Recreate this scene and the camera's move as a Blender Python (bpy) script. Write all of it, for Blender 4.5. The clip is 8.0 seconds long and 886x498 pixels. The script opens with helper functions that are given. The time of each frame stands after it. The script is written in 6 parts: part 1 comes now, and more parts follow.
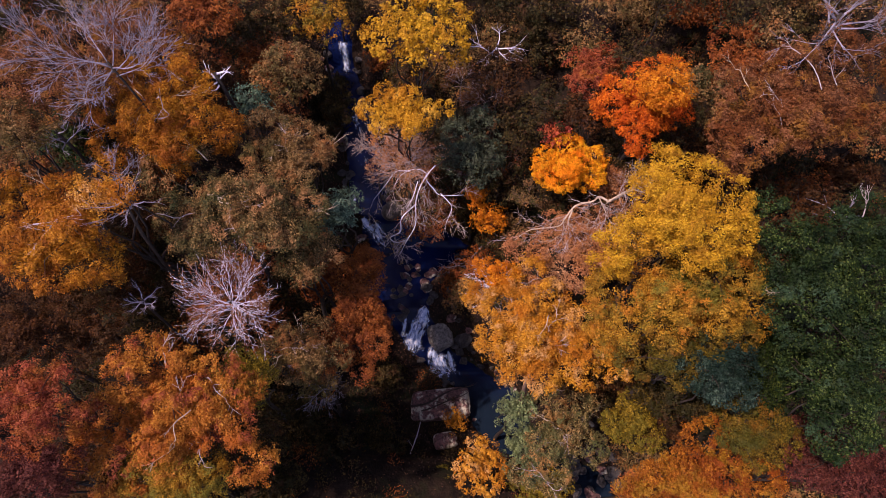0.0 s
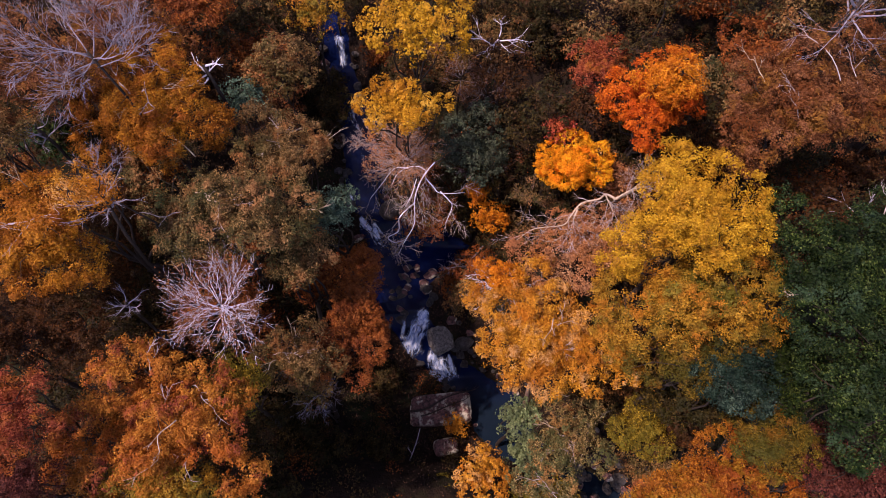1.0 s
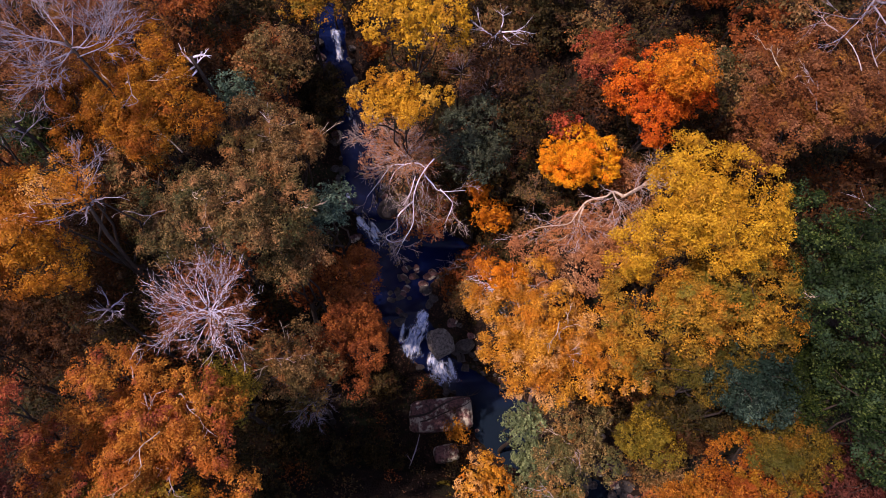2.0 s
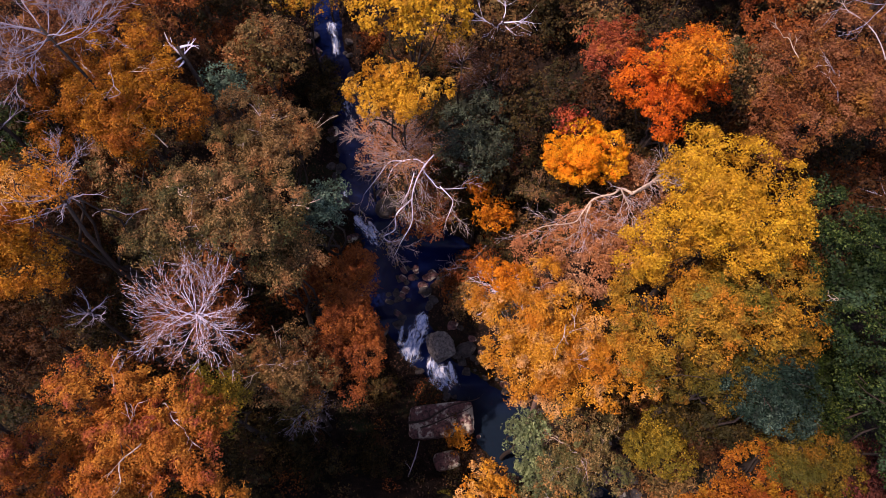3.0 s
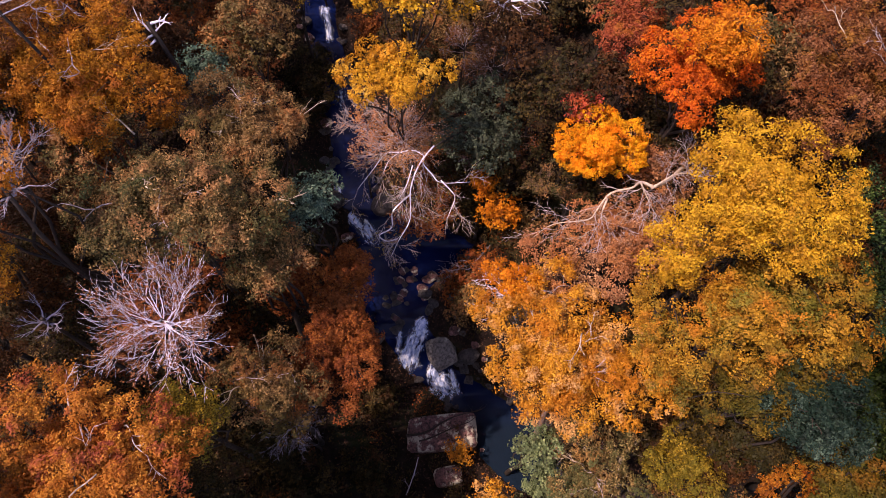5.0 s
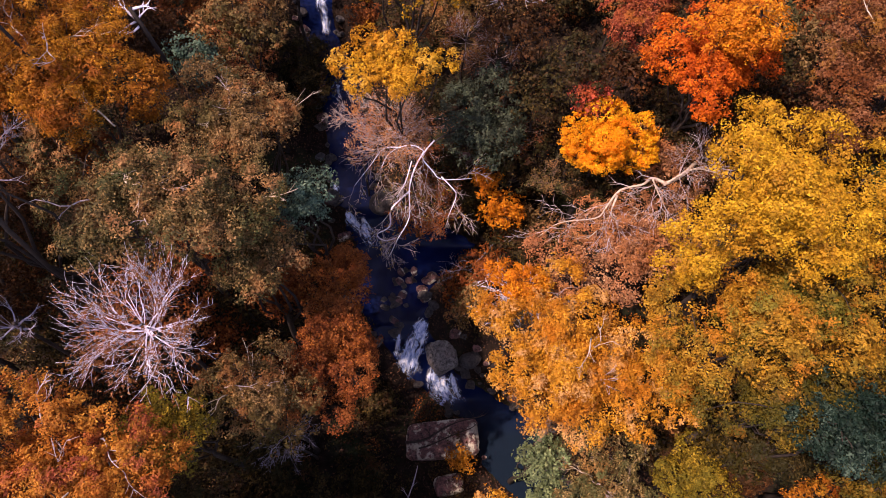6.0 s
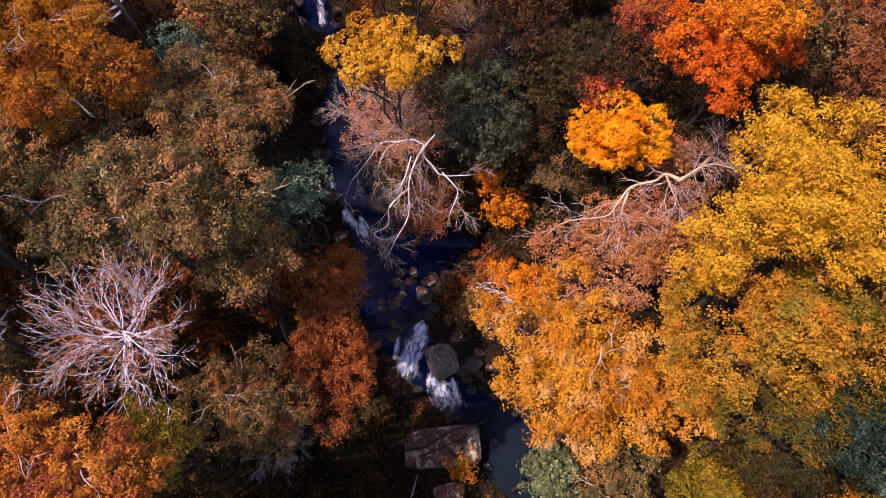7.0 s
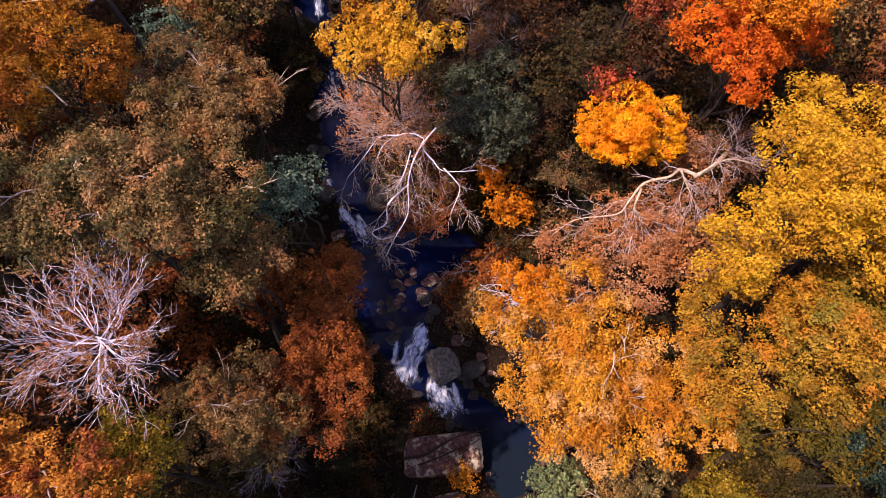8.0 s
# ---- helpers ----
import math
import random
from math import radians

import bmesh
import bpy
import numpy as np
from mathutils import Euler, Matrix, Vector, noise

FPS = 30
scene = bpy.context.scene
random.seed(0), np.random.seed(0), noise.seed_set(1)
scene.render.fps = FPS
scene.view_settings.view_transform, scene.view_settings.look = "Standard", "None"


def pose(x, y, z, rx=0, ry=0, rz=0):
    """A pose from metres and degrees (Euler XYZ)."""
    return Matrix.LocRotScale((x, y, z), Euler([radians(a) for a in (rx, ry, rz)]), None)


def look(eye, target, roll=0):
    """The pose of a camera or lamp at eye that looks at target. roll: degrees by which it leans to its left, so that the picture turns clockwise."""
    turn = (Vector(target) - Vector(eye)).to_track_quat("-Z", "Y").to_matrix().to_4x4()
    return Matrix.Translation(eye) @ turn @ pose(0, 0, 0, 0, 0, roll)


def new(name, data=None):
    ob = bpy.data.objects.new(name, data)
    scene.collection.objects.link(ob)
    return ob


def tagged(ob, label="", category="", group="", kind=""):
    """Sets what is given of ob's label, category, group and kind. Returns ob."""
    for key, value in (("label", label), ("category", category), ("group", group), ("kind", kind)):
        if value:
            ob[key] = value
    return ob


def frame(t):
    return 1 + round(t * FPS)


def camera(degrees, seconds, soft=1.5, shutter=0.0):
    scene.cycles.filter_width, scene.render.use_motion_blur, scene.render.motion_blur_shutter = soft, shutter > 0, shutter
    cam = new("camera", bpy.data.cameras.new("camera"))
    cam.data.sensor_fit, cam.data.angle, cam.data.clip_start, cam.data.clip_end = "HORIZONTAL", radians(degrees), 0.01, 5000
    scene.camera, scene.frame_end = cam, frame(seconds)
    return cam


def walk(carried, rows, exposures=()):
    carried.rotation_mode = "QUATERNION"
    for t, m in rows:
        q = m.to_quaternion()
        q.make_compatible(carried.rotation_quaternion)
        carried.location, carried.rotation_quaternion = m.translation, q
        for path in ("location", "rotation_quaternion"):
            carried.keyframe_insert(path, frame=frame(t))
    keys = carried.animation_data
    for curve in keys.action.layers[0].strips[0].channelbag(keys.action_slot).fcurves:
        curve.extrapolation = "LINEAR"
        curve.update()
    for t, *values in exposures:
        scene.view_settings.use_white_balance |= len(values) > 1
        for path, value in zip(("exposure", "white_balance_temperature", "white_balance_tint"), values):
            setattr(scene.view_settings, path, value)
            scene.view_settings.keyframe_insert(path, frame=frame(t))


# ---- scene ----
# camera: a slow, straight push in along the line of sight
cam = camera(72.0, 8.0, soft=0.7)
PATH = [
    (0.0, (-0.861, -17.016, 35.307), (-0.368, -8.250, 17.337), 3.45),
    (2.0, (-0.807, -15.954, 33.122), (-0.310, -7.185, 15.153), 3.23),
    (4.0, (-0.781, -14.896, 30.933), (-0.279, -6.125, 12.966), 3.14),
    (6.0, (-0.780, -13.843, 28.740), (-0.274, -5.069, 10.775), 3.19),
    (8.0, (-0.807, -12.794, 26.545), (-0.295, -4.018, 8.581), 3.37),
]
walk(cam, [(t, look(eye, target, roll)) for t, eye, target, roll in PATH], exposures=[(0.0, 0.44, 6700, 39), (8.0, 0.88, 7200, 39)])

# light: an autumn sun from the side of the valley, and a clear sky
SUN_FROM = Vector((-0.46, -0.10, 0.87)).normalized()
world = bpy.data.worlds.new("sky")
scene.world = world
world.use_nodes = True
sky = world.node_tree.nodes.new("ShaderNodeTexSky")
sky.sky_type, sky.sun_disc = "NISHITA", False
sky.sun_elevation = math.asin(SUN_FROM.z)
sky.sun_rotation = math.atan2(SUN_FROM.x, SUN_FROM.y)
background = world.node_tree.nodes["Background"]
background.inputs["Strength"].default_value = 0.172
world.node_tree.links.new(sky.outputs["Color"], background.inputs["Color"])
sun = new("sun", bpy.data.lights.new("sun", "SUN"))
sun.data.energy, sun.data.angle, sun.data.color = 4.0, radians(0.8), (1.0, 0.9, 0.76)
sun.matrix_world = look(SUN_FROM * 120, (0, 0, 0))


# ---- materials ----
def nodes_of(name):
    mat = bpy.data.materials.new(name)
    mat.use_nodes = True
    tree = mat.node_tree
    return mat, tree, tree.nodes["Principled BSDF"], tree.nodes["Material Output"]


def add(tree, kind, **values):
    node = tree.nodes.new(kind)
    for key, value in values.items():
        node.inputs[key.replace("_", " ")].default_value = value
    return node


def ramp(tree, source, stops):
    node = tree.nodes.new("ShaderNodeValToRGB")
    while len(node.color_ramp.elements) < len(stops):
        node.color_ramp.elements.new(0.5)
    for element, (place, colour) in zip(node.color_ramp.elements, stops):
        element.position, element.color = place, (*colour, 1)
    tree.links.new(source, node.inputs["Fac"])
    return node.outputs["Color"]


def noise_of(tree, scale, detail=4.0, rough=0.6, world_space=False):
    coords = tree.nodes.new("ShaderNodeNewGeometry" if world_space else "ShaderNodeTexCoord")
    node = add(tree, "ShaderNodeTexNoise", Scale=scale, Detail=detail, Roughness=rough)
    tree.links.new(coords.outputs["Position" if world_space else "Object"], node.inputs["Vector"])
    return node.outputs["Fac"]


def mix(tree, factor, a, b, blend="MIX"):
    node = tree.nodes.new("ShaderNodeMix")
    node.data_type, node.blend_type = "RGBA", blend
    if isinstance(factor, float):
        node.inputs[0].default_value = factor
    else:
        tree.links.new(factor, node.inputs[0])
    for socket, value in ((node.inputs[6], a), (node.inputs[7], b)):
        if isinstance(value, tuple):
            socket.default_value = (*value, 1)
        else:
            tree.links.new(value, socket)
    return node.outputs[2]


def bump(tree, height, strength, distance=0.1):
    node = add(tree, "ShaderNodeBump", Strength=strength, Distance=distance)
    tree.links.new(height, node.inputs["Height"])
    return node.outputs["Normal"]


def leaf_material(name, dark, middle, light, patch, through_light=0.33, third=None):
    """Leaves: each its own tone, with patches of another tone through the crown."""
    mat, tree, shader, out = nodes_of(name)
    geometry = tree.nodes.new("ShaderNodeNewGeometry")
    own = ramp(tree, geometry.outputs["Random Per Island"], [(0.0, tuple(v * 0.8 for v in dark)), (0.3, tuple((v + w) / 2 for v, w in zip(dark, middle))), (0.6, middle), (0.9, light), (1.0, tuple(min(1, v * 1.15) for v in light))])
    area = ramp(tree, noise_of(tree, 0.55, 5.0, 0.65), [(0.44, (0, 0, 0)), (0.60, (1, 1, 1))])
    other = mix(tree, geometry.outputs["Random Per Island"], tuple(v * 0.7 for v in patch), tuple(min(1, v * 1.1) for v in patch))
    blended = mix(tree, area, own, other)
    if third:
        second = ramp(tree, noise_of(tree, 0.95, 4.0, 0.6), [(0.52, (0, 0, 0)), (0.62, (1, 1, 1))])
        blended = mix(tree, second, blended, mix(tree, geometry.outputs["Random Per Island"], tuple(v * 0.7 for v in third), tuple(min(1, v * 1.15) for v in third)))
    spray = ramp(tree, noise_of(tree, 2.3, 3.0, 0.6), [(0.36, (0.55, 0.5, 0.5)), (0.5, (0.92, 0.92, 0.92)), (0.62, (1.0, 1.0, 1.0))])
    colour = mix(tree, 1.0, blended, spray, "MULTIPLY")
    tree.links.new(colour, shader.inputs["Base Color"])
    shader.inputs["Roughness"].default_value = 0.6
    shader.inputs["Specular IOR Level"].default_value = 0.12
    glow = tree.nodes.new("ShaderNodeBsdfTranslucent")
    tree.links.new(colour, glow.inputs["Color"])
    blend = add(tree, "ShaderNodeMixShader", Fac=through_light)
    tree.links.new(shader.outputs[0], blend.inputs[1])
    tree.links.new(glow.outputs[0], blend.inputs[2])
    tree.links.new(blend.outputs[0], out.inputs["Surface"])
    return mat


def bark_material(name, dark, light):
    mat, tree, shader, out = nodes_of(name)
    fine = noise_of(tree, 9.0, 6.0)
    colour = ramp(tree, fine, [(0.3, dark), (0.55, light), (0.75, tuple(min(1, v * 1.2) for v in light))])
    stain = ramp(tree, noise_of(tree, 1.3), [(0.4, (0, 0, 0)), (0.7, (1, 1, 1))])
    tree.links.new(mix(tree, stain, colour, tuple(v * 0.7 for v in light)), shader.inputs["Base Color"])
    tree.links.new(bump(tree, fine, 0.5, 0.03), shader.inputs["Normal"])
    shader.inputs["Roughness"].default_value = 0.85
    shader.inputs["Specular IOR Level"].default_value = 0.2
    return mat


YELLOW = leaf_material("yellow_leaves", (0.42, 0.21, 0.012), (0.61, 0.345, 0.015), (0.77, 0.46, 0.026), (0.60, 0.31, 0.015), third=(0.50, 0.24, 0.015))
GOLD = leaf_material("gold_leaves", (0.40, 0.165, 0.012), (0.60, 0.265, 0.016), (0.74, 0.37, 0.035), (0.54, 0.19, 0.015), third=(0.66, 0.36, 0.12))
OCHRE = leaf_material("ochre_leaves", (0.24, 0.115, 0.010), (0.43, 0.21, 0.015), (0.56, 0.29, 0.025), (0.19, 0.165, 0.022), third=(0.52, 0.20, 0.018))
ORANGE = leaf_material("orange_leaves", (0.32, 0.115, 0.014), (0.50, 0.19, 0.022), (0.64, 0.29, 0.04), (0.42, 0.12, 0.016), third=(0.38, 0.09, 0.04))
TANGERINE = leaf_material("tangerine_leaves", (0.50, 0.14, 0.006), (0.74, 0.25, 0.010), (0.88, 0.38, 0.018), (0.62, 0.17, 0.008))
FLAME = leaf_material("flame_leaves", (0.75, 0.24, 0.006), (0.92, 0.42, 0.01), (0.98, 0.60, 0.02), (0.90, 0.30, 0.006), third=(0.88, 0.24, 0.006))
VERMILION = leaf_material("vermilion_leaves", (0.45, 0.07, 0.006), (0.70, 0.15, 0.008), (0.85, 0.25, 0.012), (0.60, 0.10, 0.008))
RED = leaf_material("red_leaves", (0.18, 0.03, 0.018), (0.34, 0.07, 0.03), (0.46, 0.13, 0.05), (0.36, 0.09, 0.025), third=(0.40, 0.13, 0.02))
MAROON = leaf_material("maroon_leaves", (0.055, 0.013, 0.011), (0.12, 0.030, 0.022), (0.20, 0.06, 0.038), (0.09, 0.027, 0.016))
# Rust darkened so that deep shade is part of the leaf colour
SHADED_RUST = leaf_material("shaded_rust_leaves", (0.04, 0.014, 0.005), (0.09, 0.032, 0.009), (0.15, 0.058, 0.015), (0.06, 0.03, 0.010))
RUST = leaf_material("rust_leaves", (0.16, 0.042, 0.012), (0.32, 0.088, 0.017), (0.44, 0.15, 0.026), (0.22, 0.055, 0.016), third=(0.35, 0.11, 0.026))
RUSSET = leaf_material("russet_leaves", (0.115, 0.043, 0.018), (0.24, 0.094, 0.036), (0.35, 0.16, 0.068), (0.21, 0.066, 0.017), third=(0.29, 0.125, 0.021))
AMBER = leaf_material("amber_leaves", (0.28, 0.105, 0.009), (0.50, 0.205, 0.013), (0.62, 0.28, 0.018), (0.38, 0.125, 0.011), third=(0.34, 0.10, 0.012))
TAN = leaf_material("tan_leaves", (0.28, 0.13, 0.06), (0.50, 0.25, 0.12), (0.66, 0.38, 0.2), (0.46, 0.18, 0.07), third=(0.54, 0.21, 0.06))
OLIVE = leaf_material("olive_leaves", (0.055, 0.042, 0.014), (0.15, 0.100, 0.030), (0.37, 0.215, 0.08), (0.068, 0.078, 0.026), third=(0.40, 0.20, 0.075))
BROWN_OLIVE = leaf_material("brown_olive_leaves", (0.09, 0.053, 0.019), (0.21, 0.122, 0.040), (0.37, 0.215, 0.085), (0.13, 0.10, 0.03), third=(0.37, 0.16, 0.05))
# Dark olive, with the shade of gaps between crowns put into the colour
SHADED_OLIVE = leaf_material("shaded_olive_leaves", (0.022, 0.016, 0.005), (0.052, 0.036, 0.010), (0.11, 0.070, 0.018), (0.036, 0.033, 0.010), third=(0.08, 0.036, 0.014))
# Green leaves again, darkened by colour for trees in deep shade
SHADED_GREEN = leaf_material("shaded_green_leaves", (0.004, 0.011, 0.002), (0.014, 0.032, 0.005), (0.08, 0.11, 0.017), (0.012, 0.025, 0.004))
# Darker copy of the blue-green leaves, with shadow worked into the colour
SHADED_TEAL = leaf_material("shaded_blue_green_leaves", (0.007, 0.018, 0.012), (0.019, 0.043, 0.028), (0.08, 0.125, 0.085), (0.011, 0.029, 0.018))
GREEN = leaf_material("green_leaves", (0.006, 0.017, 0.003), (0.020, 0.044, 0.007), (0.10, 0.14, 0.032), (0.011, 0.027, 0.006), third=(0.034, 0.070, 0.030))
TEAL = leaf_material("blue_green_leaves", (0.04, 0.08, 0.06), (0.085, 0.16, 0.11), (0.20, 0.28, 0.18), (0.065, 0.11, 0.07))
LIME = leaf_material("lime_leaves", (0.10, 0.070, 0.008), (0.25, 0.165, 0.012), (0.44, 0.28, 0.025), (0.17, 0.14, 0.016))
GREY_GREEN = leaf_material("grey_green_needles", (0.03, 0.045, 0.028), (0.07, 0.095, 0.055), (0.15, 0.18, 0.10), (0.05, 0.06, 0.035))
# Olive gold dimmed: shade below the golden crowns is in the colour
SHADED_OLIVE_GOLD = leaf_material("shaded_olive_gold_leaves", (0.02, 0.014, 0.003), (0.055, 0.036, 0.005), (0.15, 0.092, 0.012), (0.035, 0.03, 0.005))
KHAKI = leaf_material("khaki_leaves", (0.06, 0.045, 0.015), (0.20, 0.14, 0.045), (0.50, 0.33, 0.13), (0.12, 0.13, 0.045), third=(0.42, 0.22, 0.07))
SAGE = leaf_material("sage_leaves", (0.09, 0.13, 0.055), (0.20, 0.26, 0.10), (0.38, 0.44, 0.19), (0.14, 0.18, 0.08))
PINK = leaf_material("pink_red_leaves", (0.45, 0.05, 0.04), (0.62, 0.09, 0.06), (0.7, 0.16, 0.1), (0.55, 0.12, 0.04))
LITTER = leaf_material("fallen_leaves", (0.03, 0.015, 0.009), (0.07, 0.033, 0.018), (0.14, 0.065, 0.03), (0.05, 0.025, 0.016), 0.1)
GOLD_YELLOW = leaf_material("golden_yellow_leaves", (0.42, 0.20, 0.012), (0.66, 0.34, 0.016), (0.80, 0.46, 0.03), (0.60, 0.26, 0.015), third=(0.72, 0.42, 0.05))
# Yellow-olive leaves with the lower slope's half shade mixed into them
SHADED_YELLOW_OLIVE = leaf_material("shaded_yellow_olive_leaves", (0.06, 0.042, 0.006), (0.15, 0.098, 0.010), (0.26, 0.155, 0.015), (0.075, 0.07, 0.010), third=(0.22, 0.10, 0.012))
# Burnt orange, its base lowered to paint in half shade
SHADED_BURNT_ORANGE = leaf_material("shaded_burnt_orange_leaves", (0.20, 0.055, 0.007), (0.37, 0.12, 0.010), (0.50, 0.19, 0.016), (0.28, 0.066, 0.010), third=(0.40, 0.19, 0.016))
RED_BARK = bark_material("reddish_bark", (0.10, 0.055, 0.04), (0.30, 0.19, 0.14))
BARK = bark_material("brown_bark", (0.014, 0.010, 0.008), (0.045, 0.033, 0.026))
PALE_BARK = bark_material("pale_bark", (0.44, 0.39, 0.46), (0.78, 0.73, 0.84))
CREAM_BARK = bark_material("cream_bark", (0.20, 0.14, 0.10), (0.52, 0.40, 0.29))
PINK_BARK = bark_material("pinkish_bark", (0.21, 0.155, 0.15), (0.52, 0.42, 0.40))
GREY_BARK = bark_material("grey_bark", (0.12, 0.105, 0.125), (0.33, 0.29, 0.34))


def ground_material():
    mat, tree, shader, out = nodes_of("forest_floor")
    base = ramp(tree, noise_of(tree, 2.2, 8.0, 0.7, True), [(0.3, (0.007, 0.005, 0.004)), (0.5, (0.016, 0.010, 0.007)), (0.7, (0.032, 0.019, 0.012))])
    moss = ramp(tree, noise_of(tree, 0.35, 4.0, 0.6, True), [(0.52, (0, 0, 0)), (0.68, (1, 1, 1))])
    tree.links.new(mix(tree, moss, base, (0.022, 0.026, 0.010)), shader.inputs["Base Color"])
    tree.links.new(bump(tree, noise_of(tree, 6.0, 8.0, 0.7, True), 0.9, 0.15), shader.inputs["Normal"])
    shader.inputs["Roughness"].default_value = 0.95
    shader.inputs["Specular IOR Level"].default_value = 0.1
    return mat


def water_material():
    mat, tree, shader, out = nodes_of("stream_water")
    # blue of the reflected sky is put into the base colour here
    tone = ramp(tree, noise_of(tree, 0.5, 3.0, 0.5, True), [(0.35, (0.002, 0.004, 0.020)), (0.7, (0.003, 0.009, 0.050))])
    place = tree.nodes.new("ShaderNodeSeparateXYZ")
    tree.links.new(tree.nodes.new("ShaderNodeNewGeometry").outputs["Position"], place.inputs[0])
    lower = add(tree, "ShaderNodeMapRange", From_Min=-5.5, From_Max=-8.5)
    tree.links.new(place.outputs["Y"], lower.inputs["Value"])
    tree.links.new(mix(tree, lower.outputs[0], tone, (0.006, 0.012, 0.021)), shader.inputs["Base Color"])
    shader.inputs["Roughness"].default_value = 0.07
    shader.inputs["IOR"].default_value = 1.33
    shader.inputs["Specular IOR Level"].default_value = 0.2
    tree.links.new(bump(tree, noise_of(tree, 2.6, 5.0, 0.6, True), 0.25, 0.06), shader.inputs["Normal"])
    return mat


def foam_material():
    """White water: streaks drawn out along the flow over clear dark water."""
    mat, tree, shader, out = nodes_of("white_water")
    flow = tree.nodes.new("ShaderNodeUVMap")
    flow.uv_map = "flow"

    def streaks(scale, across, detail):
        stretch = tree.nodes.new("ShaderNodeMapping")
        stretch.inputs["Scale"].default_value = (across, 1.0, 1.0)
        tree.links.new(flow.outputs["UV"], stretch.inputs["Vector"])
        node = add(tree, "ShaderNodeTexNoise", Scale=scale, Detail=detail, Roughness=0.65, Distortion=0.6)
        tree.links.new(stretch.outputs["Vector"], node.inputs["Vector"])
        return node.outputs["Fac"]

    colour = ramp(tree, streaks(2.6, 2.0, 7.0), [(0.36, (0.10, 0.16, 0.34)), (0.5, (0.45, 0.55, 0.76)), (0.6, (0.93, 0.95, 0.98))])
    tree.links.new(colour, shader.inputs["Base Color"])
    tree.links.new(bump(tree, streaks(5.0, 2.0, 5.0), 0.8, 0.06), shader.inputs["Normal"])
    shader.inputs["Roughness"].default_value = 0.45
    cover = tree.nodes.new("ShaderNodeAttribute")
    cover.attribute_name = "cover"
    thick = tree.nodes.new("ShaderNodeMath")
    thick.operation = "ADD"
    tree.links.new(cover.outputs["Fac"], thick.inputs[0])
    tree.links.new(streaks(1.9, 2.4, 6.0), thick.inputs[1])
    share = ramp(tree, thick.outputs[0], [(0.70, (0, 0, 0)), (0.86, (0.3, 0.3, 0.3)), (1.0, (0.92, 0.92, 0.92))])
    clear = tree.nodes.new("ShaderNodeBsdfTransparent")
    blend = tree.nodes.new("ShaderNodeMixShader")
    tree.links.new(share, blend.inputs[0])
    tree.links.new(clear.outputs[0], blend.inputs[1])
    tree.links.new(shader.outputs[0], blend.inputs[2])
    tree.links.new(blend.outputs[0], out.inputs["Surface"])
    return mat


def rock_material(name, dark, light, lichen, spread=0.55):
    mat, tree, shader, out = nodes_of(name)
    fine = noise_of(tree, 6.5, 10.0, 0.75)
    base = ramp(tree, fine, [(0.40, dark), (0.52, light), (0.66, tuple(v * 1.5 for v in light))])
    patch = ramp(tree, noise_of(tree, 1.25, 9.0, 0.68), [(spread, (0, 0, 0)), (spread + 0.06, (1, 1, 1))])
    grain = mix(tree, fine, tuple(v * 0.6 for v in lichen), lichen)
    tree.links.new(mix(tree, patch, base, grain), shader.inputs["Base Color"])
    tree.links.new(bump(tree, fine, 1.0, 0.12), shader.inputs["Normal"])
    shader.inputs["Roughness"].default_value = 0.8
    return mat


GROUND, WATER, FOAM = ground_material(), water_material(), foam_material()
ROCK = rock_material("grey_rock", (0.05, 0.045, 0.04), (0.17, 0.15, 0.13), (0.36, 0.35, 0.29))
RED_ROCK = rock_material("reddish_rock", (0.022, 0.010, 0.010), (0.13, 0.058, 0.052), (0.50, 0.46, 0.35), 0.505)
WET_ROCK = rock_material("wet_rock", (0.012, 0.01, 0.01), (0.05, 0.042, 0.038), (0.14, 0.12, 0.10), 0.62)


# ---- the lie of the land ----
def level(y):
    """Height of the stream's surface along the valley, with its falls."""
    return np.interp(y, [-60, -24, -14, -6.5, -5.7, -5.3, -4.0, -3.2, 1.3, 2.5, 5, 8, 12.1, 12.8, 24, 60],
                     [-16, -9, -5.4, -5.2, -4.4, -4.2, -2.6, -2.1, -1.7, -0.2, 0.6, 1.6, 3.3, 4.4, 8, 18])


def stream_x(y):
    return np.interp(y, [-60, -22, -13.2, -11.5, -10, -8, -6.2, -5, -3.5, -1.2, 1.3, 3.0, 4.6, 7.5, 12, 24, 60],
                     [22, 14, 9.6, 5.6, 4.0, 3.6, 0.9, -0.9, -2.2, -2.8, -1.4, -4.6, -4.9, -5.4, -6.8, -9, -20])


def half_width(y):
    return np.interp(y, [-22, -13, -11.5, -10, -8, -6.2, -5, -3.5, -1.2, 1.0, 1.8, 2.4, 4.6, 12, 24],
                     [1.5, 1.6, 1.9, 1.9, 2.1, 1.6, 1.4, 1.5, 2.3, 3.4, 3.2, 1.5, 1.3, 1.0, 0.9])


def bank_height(x, y):
    """Height of the bare bank above the stream's surface."""
    off = x - float(stream_x(y))
    away = abs(off) - float(half_width(y))
    d = max(0.0, away)
    shelf = float(np.interp(y, [-14, -12, -6.5, -5], [0.5, 4.5, 4.0, 0.6])) if off < 0 else float(np.interp(y, [-8, -6.5, 0, 2], [0.3, 1.6, 1.6, 0.3]))
    rise = max(0.0, d - shelf)
    return -0.35 * min(1.0, max(0.0, -away / 0.8)) + 0.38 * (1 - math.exp(-d / 0.3)) + 0.05 * d + 4.9 * (1 - math.exp(-rise / 6.5)) + 0.13 * rise, d


